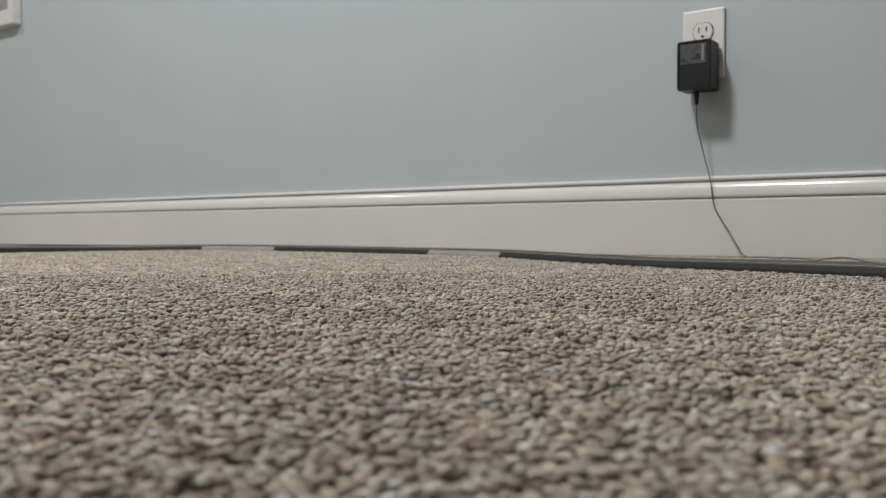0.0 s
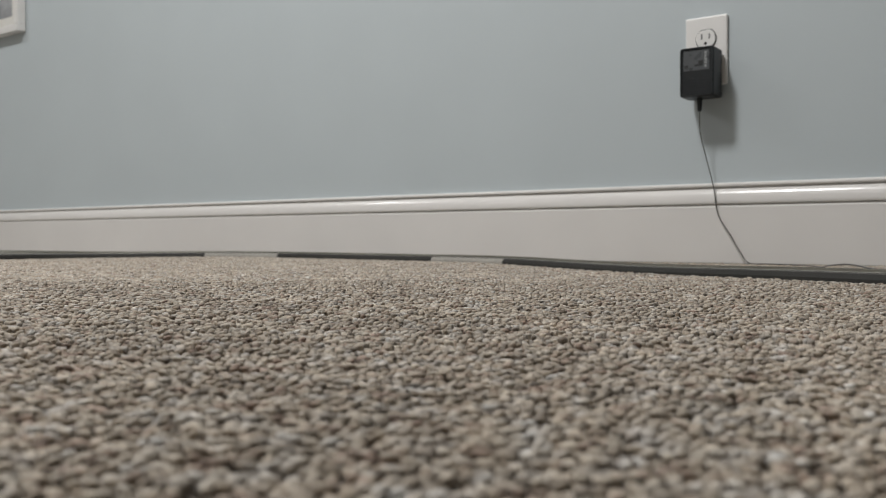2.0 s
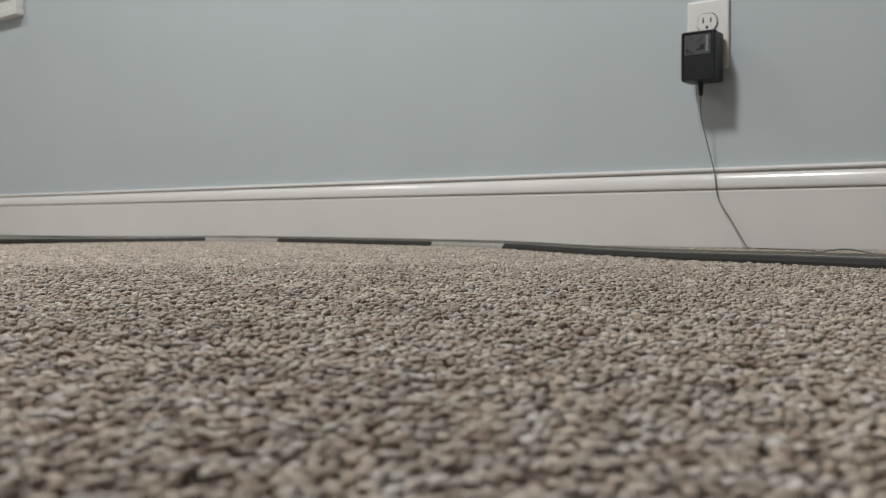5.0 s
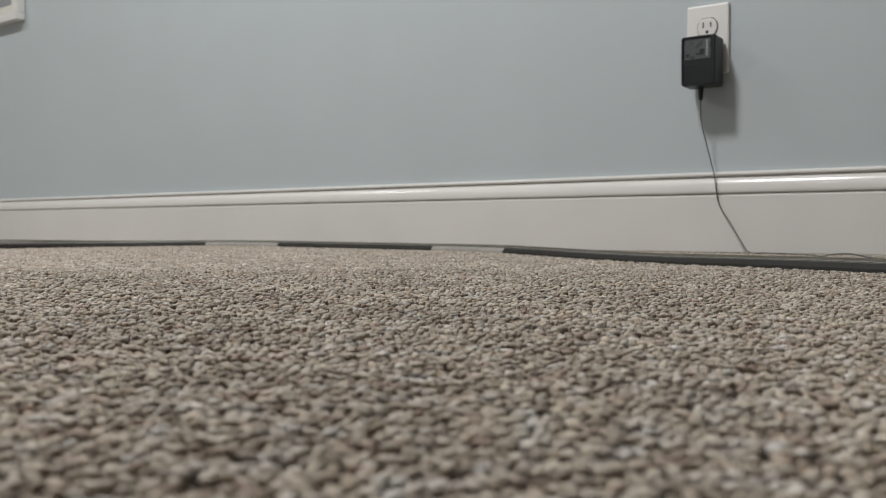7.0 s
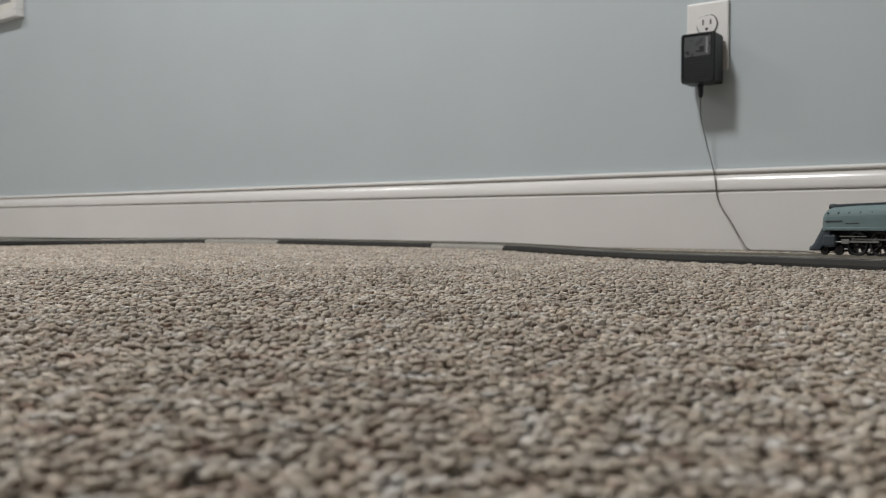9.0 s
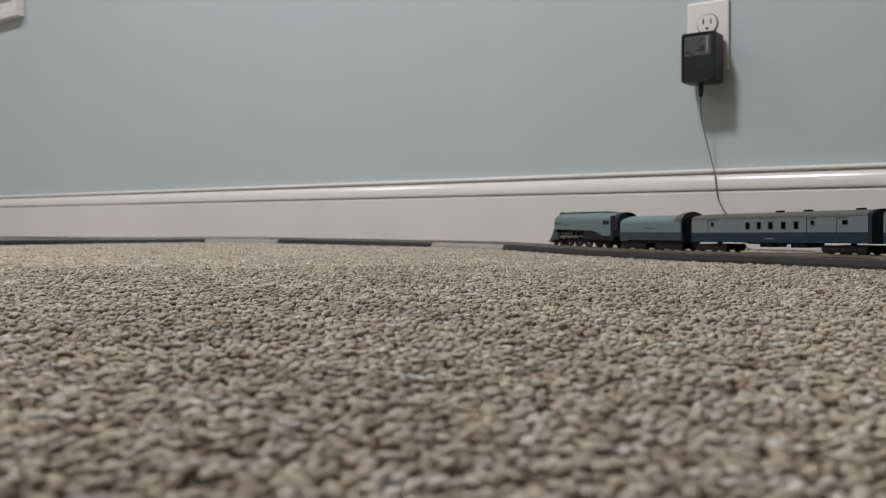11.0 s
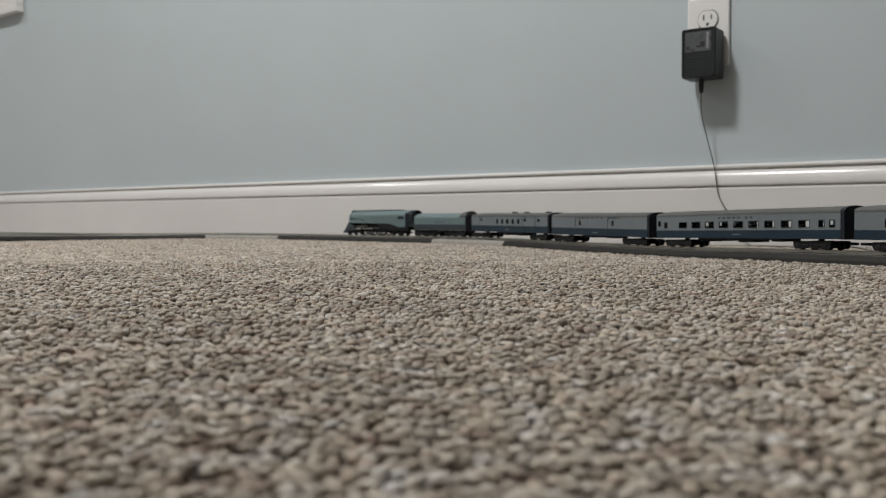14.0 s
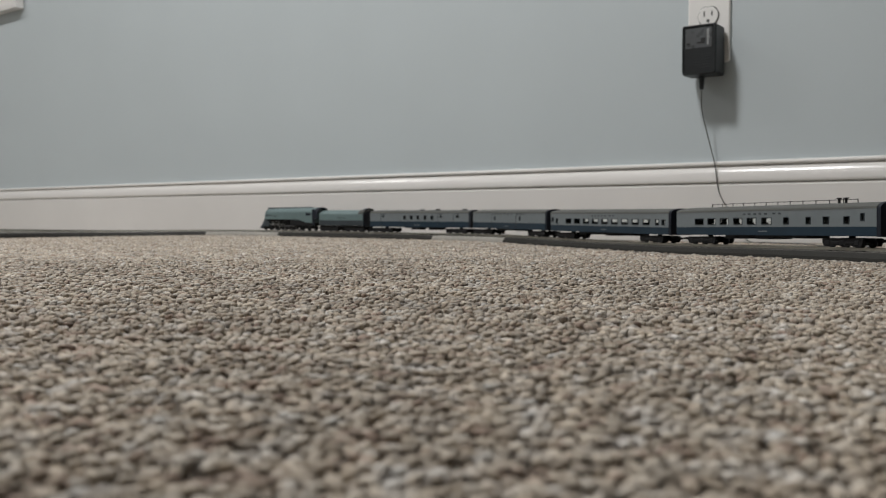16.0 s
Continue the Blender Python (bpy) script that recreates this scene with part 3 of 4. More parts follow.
def bogie(parent, x, axles=3, gap=0.0195):
    bm = bmesh.new()
    half = gap * (axles - 1) / 2
    for sy in (-1, 1):
        y0, y1 = sorted((sy * 0.0112, sy * 0.0138))
        # cast side frame: deep between the axles, tapered at its ends
        prof = [(-half - 0.0066, 0.0080), (-half - 0.0066, 0.0048), (-half - 0.0040, 0.0010), (-half + 0.0040, 0.0010), (-half + 0.006, 0.0018), (half - 0.006, 0.0018),
                (half - 0.0040, 0.0010), (half + 0.0040, 0.0010), (half + 0.0066, 0.0048), (half + 0.0066, 0.0080), (half + 0.004, 0.0088), (-half - 0.004, 0.0088)]
        loft(bm, [[(px, y0, pz) for px, pz in prof], [(px, y1 - 0.0004, pz) for px, pz in prof]])
        for k in range(axles):
            xa = -half + k * gap
            box(bm, xa - 0.0028, xa + 0.0028, y0 - 0.0003, y1 + 0.0003, 0.0020, 0.0068, 0.0007, 1)
        for k in range(axles - 1):
            xa = -half + (k + 0.5) * gap
            box(bm, xa - 0.0050, xa + 0.0050, y0, y1 + 0.0002, 0.0030, 0.0056, 0.0004, 1)
            cyl(bm, (xa - 0.0025, (y0 + y1) / 2, 0.0026), (xa - 0.0025, (y0 + y1) / 2, 0.0066), 0.0012, 8)
            cyl(bm, (xa + 0.0025, (y0 + y1) / 2, 0.0026), (xa + 0.0025, (y0 + y1) / 2, 0.0066), 0.0012, 8)
    box(bm, -0.004, 0.004, -0.0115, 0.0115, 0.0046, 0.0090)
    cyl(bm, (0, 0, 0.006), (0, 0, 0.0106), 0.003, 10)
    ob = part("bogie", bm, M_UNDER, parent, "black three-axle bogie" if axles == 3 else "black two-axle bogie")
    ob.location = (x, 0, 0)
    sets = [wheelset(ob, -half + k * gap) for k in range(axles)]
    return ob, sets


def pierced(bm, x0, x1, y0, y1, z0, z1, holes):
    """A thin upright sheet with rectangular openings, one joined mesh."""
    xs = sorted({x0, x1, *[v for hole in holes for v in hole[:2]]})
    zs = sorted({z0, z1, *[v for hole in holes for v in hole[2:]]})
    verts = {}

    def v(i, j, y):
        key = (i, j, y)
        if key not in verts:
            verts[key] = bm.verts.new((xs[i], y, zs[j]))
        return verts[key]

    def solid(i, j):
        if not (0 <= i < len(xs) - 1 and 0 <= j < len(zs) - 1):
            return False
        cx, cz = (xs[i] + xs[i + 1]) / 2, (zs[j] + zs[j + 1]) / 2
        return not any(a < cx < b and c < cz < d for a, b, c, d in holes)
    for i in range(len(xs) - 1):
        for j in range(len(zs) - 1):
            if not solid(i, j):
                continue
            for y in (y0, y1):
                bm.faces.new([v(i, j, y), v(i + 1, j, y), v(i + 1, j + 1, y), v(i, j + 1, y)])
            for (di, dj), (p, q) in (((-1, 0), ((i, j), (i, j + 1))), ((1, 0), ((i + 1, j), (i + 1, j + 1))), ((0, -1), ((i, j), (i + 1, j))), ((0, 1), ((i, j + 1), (i + 1, j + 1)))):
                if not solid(i + di, j + dj):
                    bm.faces.new([v(*p, y0), v(*q, y0), v(*q, y1), v(*p, y1)])


def coach(length, label, windows, lettering=(), roof_vents=(), roof_rail=None, doors=(), seats=None, rows=(), inset=0.045, axle_gap=0.0195, belt=BELT, far_shift=0.0):
    """A coach. windows: (distance from the front, width, bottom, top); see-through openings in both sides."""
    top = empty("passenger_car")
    tagged(top, label, "model coach", "train cars")
    h = length / 2 - 0.005
    fx = length / 2  # front
    for sy in (-1, 1):
        # the corridor side may have its windows set further forward
        openings = sorted((fx - d + (far_shift if sy < 0 else 0.0), w, a, b) for d, w, a, b in windows)
        y0, y1 = sorted((sy * SIDE, sy * (SIDE - 0.0009)))
        bm = bmesh.new()
        box(bm, -h, h, y0, y1, SILL, belt)
        part("lower_panel", bm, M_LOWER, top, "navy blue lower side")
        bm = bmesh.new()
        pierced(bm, -h, h, y0, y1, belt, EAVE, [(cx - w / 2, cx + w / 2, a, b) for cx, w, a, b in openings])
        part("side_wall", bm, M_UPPER, top, "pale grey upper side")
        for cx, w, a, b in openings:
            bm = bmesh.new()
            t = 0.0004
            o0, o1 = sorted((sy * (SIDE + 0.0004), sy * (SIDE - 0.0011)))
            box(bm, cx - w / 2 - t / 2, cx - w / 2 + t, o0, o1, a - t / 2, b + t / 2)
            box(bm, cx + w / 2 - t, cx + w / 2 + t / 2, o0, o1, a - t / 2, b + t / 2)
            box(bm, cx - w / 2 + t, cx + w / 2 - t, o0, o1, a - t / 2, a + t)
            box(bm, cx - w / 2 + t, cx + w / 2 - t, o0, o1, b - t, b + t / 2)
            win = part("window", bm, M_TEALDARK, top)
            bm = bmesh.new()
            box(bm, cx - w / 2 + t, cx + w / 2 - t, min(sy * (SIDE - 0.0005), sy * (SIDE - 0.0008)), max(sy * (SIDE - 0.0005), sy * (SIDE - 0.0008)), a + t, b - t)
            pane = part("pane", bm, M_GLASS, win)
            pane.visible_shadow = False
        for d0, d1 in doors:
            bm = bmesh.new()
            o0, o1 = sorted((sy * (SIDE + 0.0003), sy * (SIDE - 0.0002)))
            for xa, xb, za, zb in ((fx - d0 - 0.0004, fx - d0 + 0.0004, SILL + 0.001, 0.0350), (fx - d1 + (d1 - d0) * 0.35, fx - d0, 0.0346, 0.0352)):
                box(bm, xa, xb, o0, o1, za, zb)
            part("door_frame", bm, M_TEALDARK, top)
        rng = random.Random(7)
        for d0, d1, zc in lettering:
            step = (d1 - d0) / 7.5
            for k in (0, 1, 2, 3, 4, 5.5, 6.5):
                x, w = fx - d0 - k * step, min(0.0045, step * rng.uniform(0.45, 0.6))
                bm = bmesh.new()
                o0, o1 = sorted((sy * (SIDE + 0.0003), sy * (SIDE - 0.0002)))
                box(bm, x - w, x, o0, o1, zc - 0.0008, zc + 0.0008)
                part("lettering_bar", bm, M_TEALDARK, top)
        bm = bmesh.new()
        o0, o1 = sorted((sy * (SIDE + 0.0003), sy * (SIDE - 0.0002)))
        box(bm, -0.006, 0.006, o0, o1, 0.0145, 0.0156)
        part("number_bar", bm, M_UPPER, top)
    bm = bmesh.new()
    rings = []
    for x, k in ((-h - 0.0002, 0.99), (-h + 0.006, 1.0), (-h + 0.014, 1.0), (h - 0.014, 1.0), (h - 0.006, 0.93), (h + 0.0002, 0.80)):
        rings.append([(x, y * 1.02, EAVE + (z - EAVE) * k - 0.0001) for y, z in roof_arc(13)] )
    loft(bm, rings)
    part("roof", bm, M_ROOF, top, "rounded weathered grey roof", smooth=False)
    for sx in (-1, 1):
        rise = 1.0 if sx < 0 else 0.80
        bm = bmesh.new()
        x0, x1 = sorted((sx * (h - 0.0012), sx * (h + 0.0006)))
        ring = [(SIDE - 0.0003, SILL), (SIDE - 0.0003, EAVE)] + [(y * 0.97, EAVE + (z - EAVE) * rise) for y, z in roof_arc(9)][1:-1] + [(-SIDE + 0.0003, EAVE), (-SIDE + 0.0003, SILL)]
        loft(bm, [[(x0, y, z) for y, z in ring], [(x1, y, z) for y, z in ring]])
        part("end_wall", bm, M_END, top)
        bm = bmesh.new()
        # the one at the rear is a full-width diaphragm, the front one a small plate
        wide, crest, reach_out = (0.0160, CROWN + 0.0003, 0.0042) if sx < 0 else (0.0120, 0.0375, 0.0012)
        x0, x1 = sorted((sx * h, sx * (h + reach_out)))
        ring = [(wide, SILL - 0.0006), (wide, EAVE - 0.001)] + [(wide * math.cos(a), EAVE - 0.001 + (crest - EAVE + 0.001) * math.sin(a) ** 0.8) for a in (math.pi * k / 12 for k in range(1, 12))] + [(-wide, EAVE - 0.001), (-wide, SILL - 0.0006)]
        loft(bm, [[(x0 + (x1 - x0) * q, y * k, z) for y, z in ring] for q, k in ((0, 1), (0.3, 0.985), (0.5, 1), (0.75, 0.985), (1, 1))])
        part("gangway", bm, M_END, top, "black gangway bellows")
        bm = bmesh.new()
        box(bm, *sorted((sx * (h - 0.006), sx * (h + 0.006))), -0.0016, 0.0016, 0.0050, 0.0076, 0.0004, 1)
        part("coupler", bm, M_UNDER, top)
    bm = bmesh.new()
    box(bm, -h, h, -SIDE + 0.0012, SIDE - 0.0012, SILL - 0.0002, SILL + 0.0016)
    floor_part = part("underframe", bm, M_UNDER, top)
    bm = bmesh.new()
    keel = [(-h + 0.078, SILL), (-h + 0.084, 0.0092), (h - 0.090, 0.0092), (h - 0.082, SILL)]
    loft(bm, [[(px, py, pz) for px, pz in keel] for py in (-0.0142, 0.0142)])
    part("side_sill", bm, M_UNDER, floor_part)
    rng = random.Random(int(length * 1e5))
    x = -h + 0.075
    while x < h - 0.085:
        w = rng.uniform(0.012, 0.030)
        bm = bmesh.new()
        y = rng.choice((0.004, 0.007))
        box(bm, x, x + w, -y - 0.006, y + 0.006, 0.0060 + rng.uniform(0, 0.0025), SILL + 0.001, 0.0006, 1)
        part("equipment_box", bm, M_UNDER, floor_part)
        x += w + rng.uniform(0.006, 0.030)
    for a, b in seats or ():
        bm = bmesh.new()
        box(bm, fx - b, fx - a, -0.0125, 0.0125, SILL + 0.0012, 0.0322)
        part("compartment", bm, M_SEAT, top)
    for d in rows:
        for sy in (-1, 1):
            bm = bmesh.new()
            y0, y1 = sorted((sy * 0.0045, sy * 0.0130))
            box(bm, fx - d - 0.0016, fx - d + 0.0016, y0, y1, SILL + 0.0012, 0.0246, 0.0006, 1)
            box(bm, fx - d - 0.0062, fx - d + 0.0062, y0, y1, SILL + 0.0012, 0.0205, 0.0006, 1)
            part("seat", bm, M_SEAT, top)
    for d in roof_vents:
        bm = bmesh.new()
        box(bm, fx - d - 0.003, fx - d + 0.003, -0.004, 0.004, CROWN - 0.001, CROWN + 0.0016, 0.0005, 1)
        part("roof_vent", bm, M_UNDER, top)
    if roof_rail:
        a, b = roof_rail
        n = 13
        bm = bmesh.new()
        cyl(bm, (fx - a, 0, CROWN + 0.0030), (fx - b, 0, CROWN + 0.0030), 0.00032, 6)
        rail = part("roof_aerial", bm, M_UNDER, top, "thin dark wire aerial on stubby posts")
        for k in range(n):
            x = fx - a - (b - a) * k / (n - 1)
            bm = bmesh.new()
            cyl(bm, (x, 0, CROWN - 0.001), (x, 0, CROWN + 0.0036), 0.00045, 6)
            part("aerial_post", bm, M_UNDER, rail)
        for x in (fx - b + 0.0215, fx - b + 0.0135):
            bm = bmesh.new()
            cyl(bm, (x, 0, CROWN - 0.001), (x, 0, CROWN + 0.0042), 0.0013, 10)
            cyl(bm, (x, 0, CROWN + 0.0038), (x, 0, CROWN + 0.0050), 0.0026, 12)
            part("mushroom_vent", bm, M_UNDER, top)
    reach = length / 2 - inset
    bogies = [bogie(top, reach, 3, axle_gap), bogie(top, -reach, 3, axle_gap)]
    return dict(top=top, length=length, reach=reach, bogies=bogies)


def hoop(bm, x0, x1, half, z0, z1, thick):
    """An arched hood, open below."""
    out = [(half, z0 - 0.012)] + [(half * math.cos(a), z0 + (z1 - z0) * math.sin(a)) for a in (math.pi * k / 10 for k in range(11))] + [(-half, z0 - 0.012)]
    inn = [(y * (1 - thick / half), z0 + (z - z0) * (1 - thick / (z1 - z0)) if z > z0 else z) for y, z in out]
    ring = out + inn[::-1]
    loft(bm, [[(x0, y, z) for y, z in ring], [(x1, y, z) for y, z in ring]])


LOCO_L, TENDER_L = 0.190, 0.129


def body_ring(x, half, zb, ze, zc, n=21):
    return [(x, half, zb)] + [(x, half * math.cos(a), ze + (zc - ze) * math.sin(a) ** 0.85) for a in (math.pi * k / (n - 1) for k in range(n))] + [(x, -half, zb)]


def build_engine():
    top = empty("steam_locomotive")
    tagged(top, "streamlined pale teal grey model steam locomotive with dark running gear", "model locomotive")
    f = LOCO_L / 2
    # casing: bullet front, straight boiler, cab
    bm = bmesh.new()
    rings = []
    for d, half, zb, ze, zc in ((0.0205, 0.0075, 0.0225, 0.0275, 0.0335), (0.0225, 0.0105, 0.0208, 0.0285, 0.0375), (0.0255, 0.0130, 0.0200, 0.0290, 0.0408),
                                (0.0310, 0.0150, 0.0195, 0.0300, 0.0425), (0.060, 0.0157, 0.0195, 0.0308, 0.0434), (0.105, 0.0162, 0.0195, 0.0318, 0.0438), (0.134, 0.0165, 0.0195, 0.0328, 0.0443)):
        rings.append(body_ring(f - d, half, zb, ze, zc))
    loft(bm, rings)
    casing = part("boiler_casing", bm, M_TEAL, top, "smooth pale teal grey boiler casing", smooth=False)
    bm = bmesh.new()
    loft(bm, [body_ring(f - 0.133, 0.0166, 0.0196, 0.0330, 0.0444), body_ring(f - 0.146, 0.0167, 0.0165, 0.0330, 0.0444), body_ring(f - 0.156, 0.0168, 0.0135, 0.0330, 0.0443), body_ring(f - 0.180, 0.0168, 0.0130, 0.0330, 0.0440)])
    cab = part("cab", bm, M_TEAL, top, smooth=False)
    for sy in (-1, 1):
        for a, b in ((0.1570, 0.1635), (0.1645, 0.1710)):
            bm = bmesh.new()
            o0, o1 = sorted((sy * 0.0171, sy * 0.0160))
            box(bm, f - b, f - a, o0, o1, 0.0282, 0.0335)
            part("cab_window", bm, M_END, cab)
        bm = bmesh.new()
        o0, o1 = sorted((sy * 0.0158, sy * 0.0148))
        box(bm, f - 0.180, f - 0.108, o0, o1, 0.0070, 0.0200)
        part("cab_side_band", bm, M_UNDER, cab, "dark panel under the cab")
        bm = bmesh.new()
        o0, o1 = sorted((sy * 0.0170, sy * 0.0150))
        box(bm, f - 0.1815, f - 0.1750, o0, o1, 0.0080, 0.0400)
        part("cab_end_post", bm, M_END, cab)
        bm = bmesh.new()
        o0, o1 = sorted((sy * 0.0163, sy * 0.0125))
        box(bm, f - 0.134, f - 0.0300, o0, o1, 0.0198, 0.0228, 0.0006, 1)
        part("running_board", bm, M_TEAL, casing, "pale skirt along the running board")
        for k in range(8):
            bm = bmesh.new()
            x = f - 0.032 - k * 0.0125
            r = bmesh.ops.create_uvsphere(bm, u_segments=8, v_segments=5, radius=0.0011, matrix=Matrix.Translation((x, sy * 0.0139 * (1 + k * 0.004), 0.0362)))
            part("washout_plug", bm, M_TEALDARK, casing)
        for a, b, z in ((0.030, 0.050, 0.0285), (0.054, 0.090, 0.0262)):
            bm = bmesh.new()
            o0, o1 = sorted((sy * 0.0158, sy * 0.0135))
            box(bm, f - b, f - a, o0, o1, z - 0.0006, z + 0.0006)
            part("hand_rail", bm, M_TEALDARK, casing)
    bm = bmesh.new()
    rings = []
    for d, w, z in ((0.0255, 0.0038, 0.0428), (0.031, 0.0052, 0.0448), (0.10, 0.0056, 0.0456), (0.150, 0.0060, 0.0460), (0.165, 0.005, 0.0446)):
        rings.append([(f - d, -w, z - 0.006), (f - d, w, z - 0.006), (f - d, w * 0.9, z - 0.0006), (f - d, w * 0.5, z), (f - d, -w * 0.5, z), (f - d, -w * 0.9, z - 0.0006)])
    loft(bm, rings)
    part("skyline_casing", bm, M_TEALDARK, casing, "dark band along the top of the boiler")
    bm = bmesh.new()
    cyl(bm, (f - 0.028, 0, 0.0424), (f - 0.0230, 0, 0.0424), 0.0030, 14)
    lampb = part("headlight", bm, M_TEALDARK, top)
    bm = bmesh.new()
    cyl(bm, (f - 0.0232, 0, 0.0424), (f - 0.0222, 0, 0.0424), 0.0023, 14)
    part("lens", bm, M_PLATE, lampb)
    # shovel-shaped skirt under the nose and the pilot
    bm = bmesh.new()
    rings = []
    for z, xf, half in ((0.0040, 0.0012, 0.0128), (0.0056, 0.0016, 0.0134), (0.0115, 0.0078, 0.0134), (0.0200, 0.0132, 0.0130), (0.0250, 0.0160, 0.0120), (0.0300, 0.0195, 0.0100)):
        ring = []
        for k in range(9):
            a = -math.pi / 2 + math.pi * k / 8
            ring.append((f - xf - half * 0.95 * (1 - math.cos(a)), half * math.sin(a), z))
        ring += [(f - xf - 0.020, half, z), (f - xf - 0.020, -half, z)]
        rings.append(ring)
    loft(bm, rings)
    part("pilot", bm, M_TEALDARK, top, "sloping dark pilot skirt", smooth=False)
    bm = bmesh.new()
    box(bm, f - 0.012, f + 0.0015, -0.0022, 0.0022, 0.0050, 0.0080, 0.0006, 1)
    part("front_coupler", bm, M_UNDER, top)
    bm = bmesh.new()
    box(bm, f - 0.1700, f - 0.026, -0.0064, 0.0064, 0.0065, 0.0290, 0.001, 1)
    part("chassis", bm, M_UNDER, top)
    bm = bmesh.new()
    hoop(bm, f - 0.1905, f - 0.179, 0.0166, 0.0330, 0.0446, 0.0016)
    part("cab_roof_hood", bm, M_END, cab, "black arched hood behind the cab")
    drivers, rods = [], []
    R = 0.0113
    for k in range(3):
        bm = bmesh.new()
        for sy in (-1, 1):
            rim = []
            y0, y1 = sy * 0.0070, sy * 0.0098
            o = [(R * math.cos(a), R * math.sin(a)) for a in (2 * math.pi * j / 28 for j in range(28))]
            i = [(x * 0.82, z * 0.82) for x, z in o]
            loft(bm, [[(x, y0, z) for x, z in o], [(x, y1, z) for x, z in o], [(x, y1, z) for x, z in i], [(x, y0, z) for x, z in i], [(x, y0, z) for x, z in o]], caps=False)
            cyl(bm, (0, y0, 0), (0, y1 + sy * 0.0006, 0), 0.0026, 12)
            for j in range(10):
                a = 2 * math.pi * j / 10
                cyl(bm, (0.002 * math.cos(a), (y0 + y1) / 2, 0.002 * math.sin(a)), (R * 0.86 * math.cos(a), (y0 + y1) / 2, R * 0.86 * math.sin(a)), 0.0007, 5)
            cyl(bm, (0.0045, y1, 0), (0.0045, y1 + sy * 0.002, 0), 0.0013, 8)
        cyl(bm, (0, -0.0072, 0), (0, 0.0072, 0), 0.0018, 8)
        w = part("driving_wheel", bm, M_STEELDARK, top, "dark spoked driving wheelset")
        w.location = (f - 0.062 - k * 0.0245, 0, R)
        drivers.append(w)
    for sy in (-1, 1):
        bm = bmesh.new()
        o0, o1 = sorted((sy * 0.0112, sy * 0.0122))
        box(bm, -0.0500, 0.0010, o0, o1, -0.0009, 0.0009, 0.0003, 1)
        for x in (0.0, -0.0245, -0.049):
            cyl(bm, (x, sy * 0.0110, 0), (x, sy * 0.0126, 0), 0.0018, 10)
        cr = part("coupling_rod", bm, M_GEAR, top, "bright metal coupling rod")
        cr.location = (f - 0.062, 0, R)
        rods.append(cr)
        bm = bmesh.new()
        o0, o1 = sorted((sy * 0.0124, sy * 0.0134))
        box(bm, f - 0.088, f - 0.052, o0, o1, R + 0.0008, R + 0.0024, 0.0003, 1)
        box(bm, f - 0.056, f - 0.047, o0 - 0.0004, o1 + 0.0004, R - 0.0005, R + 0.0040, 0.0005, 1)
        cyl(bm, (f - 0.050, sy * 0.0129, R + 0.0015), (f - 0.036, sy * 0.0129, R + 0.0015), 0.0007, 8)
        box(bm, f - 0.075, f - 0.045, o0, o1, R + 0.0062, R + 0.0070)
        part("crosshead_gear", bm, M_STEEL, top, "bright metal crosshead and valve gear")
        bm = bmesh.new()
        o0, o1 = sorted((sy * 0.0075, sy * 0.0150))
        box(bm, f - 0.041, f - 0.026, o0, o1, 0.0075, 0.0195, 0.0022, 3)
        part("cylinder_block", bm, M_TEALDARK, top)
    for d in (0.024, 0.041):
        bm = bmesh.new()
        for sy in (-1, 1):
            cyl(bm, (0, sy * 0.0072, 0), (0, sy * 0.0096, 0), 0.0046, 16)
            cyl(bm, (0, sy * 0.0096, 0), (0, sy * 0.0104, 0), 0.0020, 10)
        cyl(bm, (0, -0.0110, 0), (0, 0.0110, 0), 0.0010, 8)
        w = part("pilot_wheelset", bm, M_STEELDARK, top)
        w.location = (f - d, 0, 0.0046)
        drivers.append(w)
    for d in (0.140, 0.160):
        bm = bmesh.new()
        for sy in (-1, 1):
            cyl(bm, (0, sy * 0.0072, 0), (0, sy * 0.0096, 0), 0.0052, 16)
            cyl(bm, (0, sy * 0.0096, 0), (0, sy * 0.0104, 0), 0.0020, 10)
        cyl(bm, (0, -0.0110, 0), (0, 0.0110, 0), 0.0010, 8)
        w = part("trailing_wheelset", bm, M_STEELDARK, top)
        w.location = (f - d, 0, 0.0052)
        drivers.append(w)
    for sy in (-1, 1):
        bm = bmesh.new()
        o0, o1 = sorted((sy * 0.0108, sy * 0.0132))
        box(bm, f - 0.170, f - 0.132, o0, o1, 0.0052, 0.0078, 0.0005, 1)
        for d in (0.140, 0.160):
            box(bm, f - d - 0.003, f - d + 0.003, o0, o1 + 0.0003, 0.0030, 0.0072, 0.0005, 1)
        part("trailing_truck_frame", bm, M_UNDER, top)
    for ob in top.children:
        if ob.name.split(".")[0] in ("boiler_casing", "cab", "headlight"):
            ob.location.z = 0.0036
    return dict(top=top, length=LOCO_L, reach=0.045, drivers=drivers, rods=rods, bogies=[])


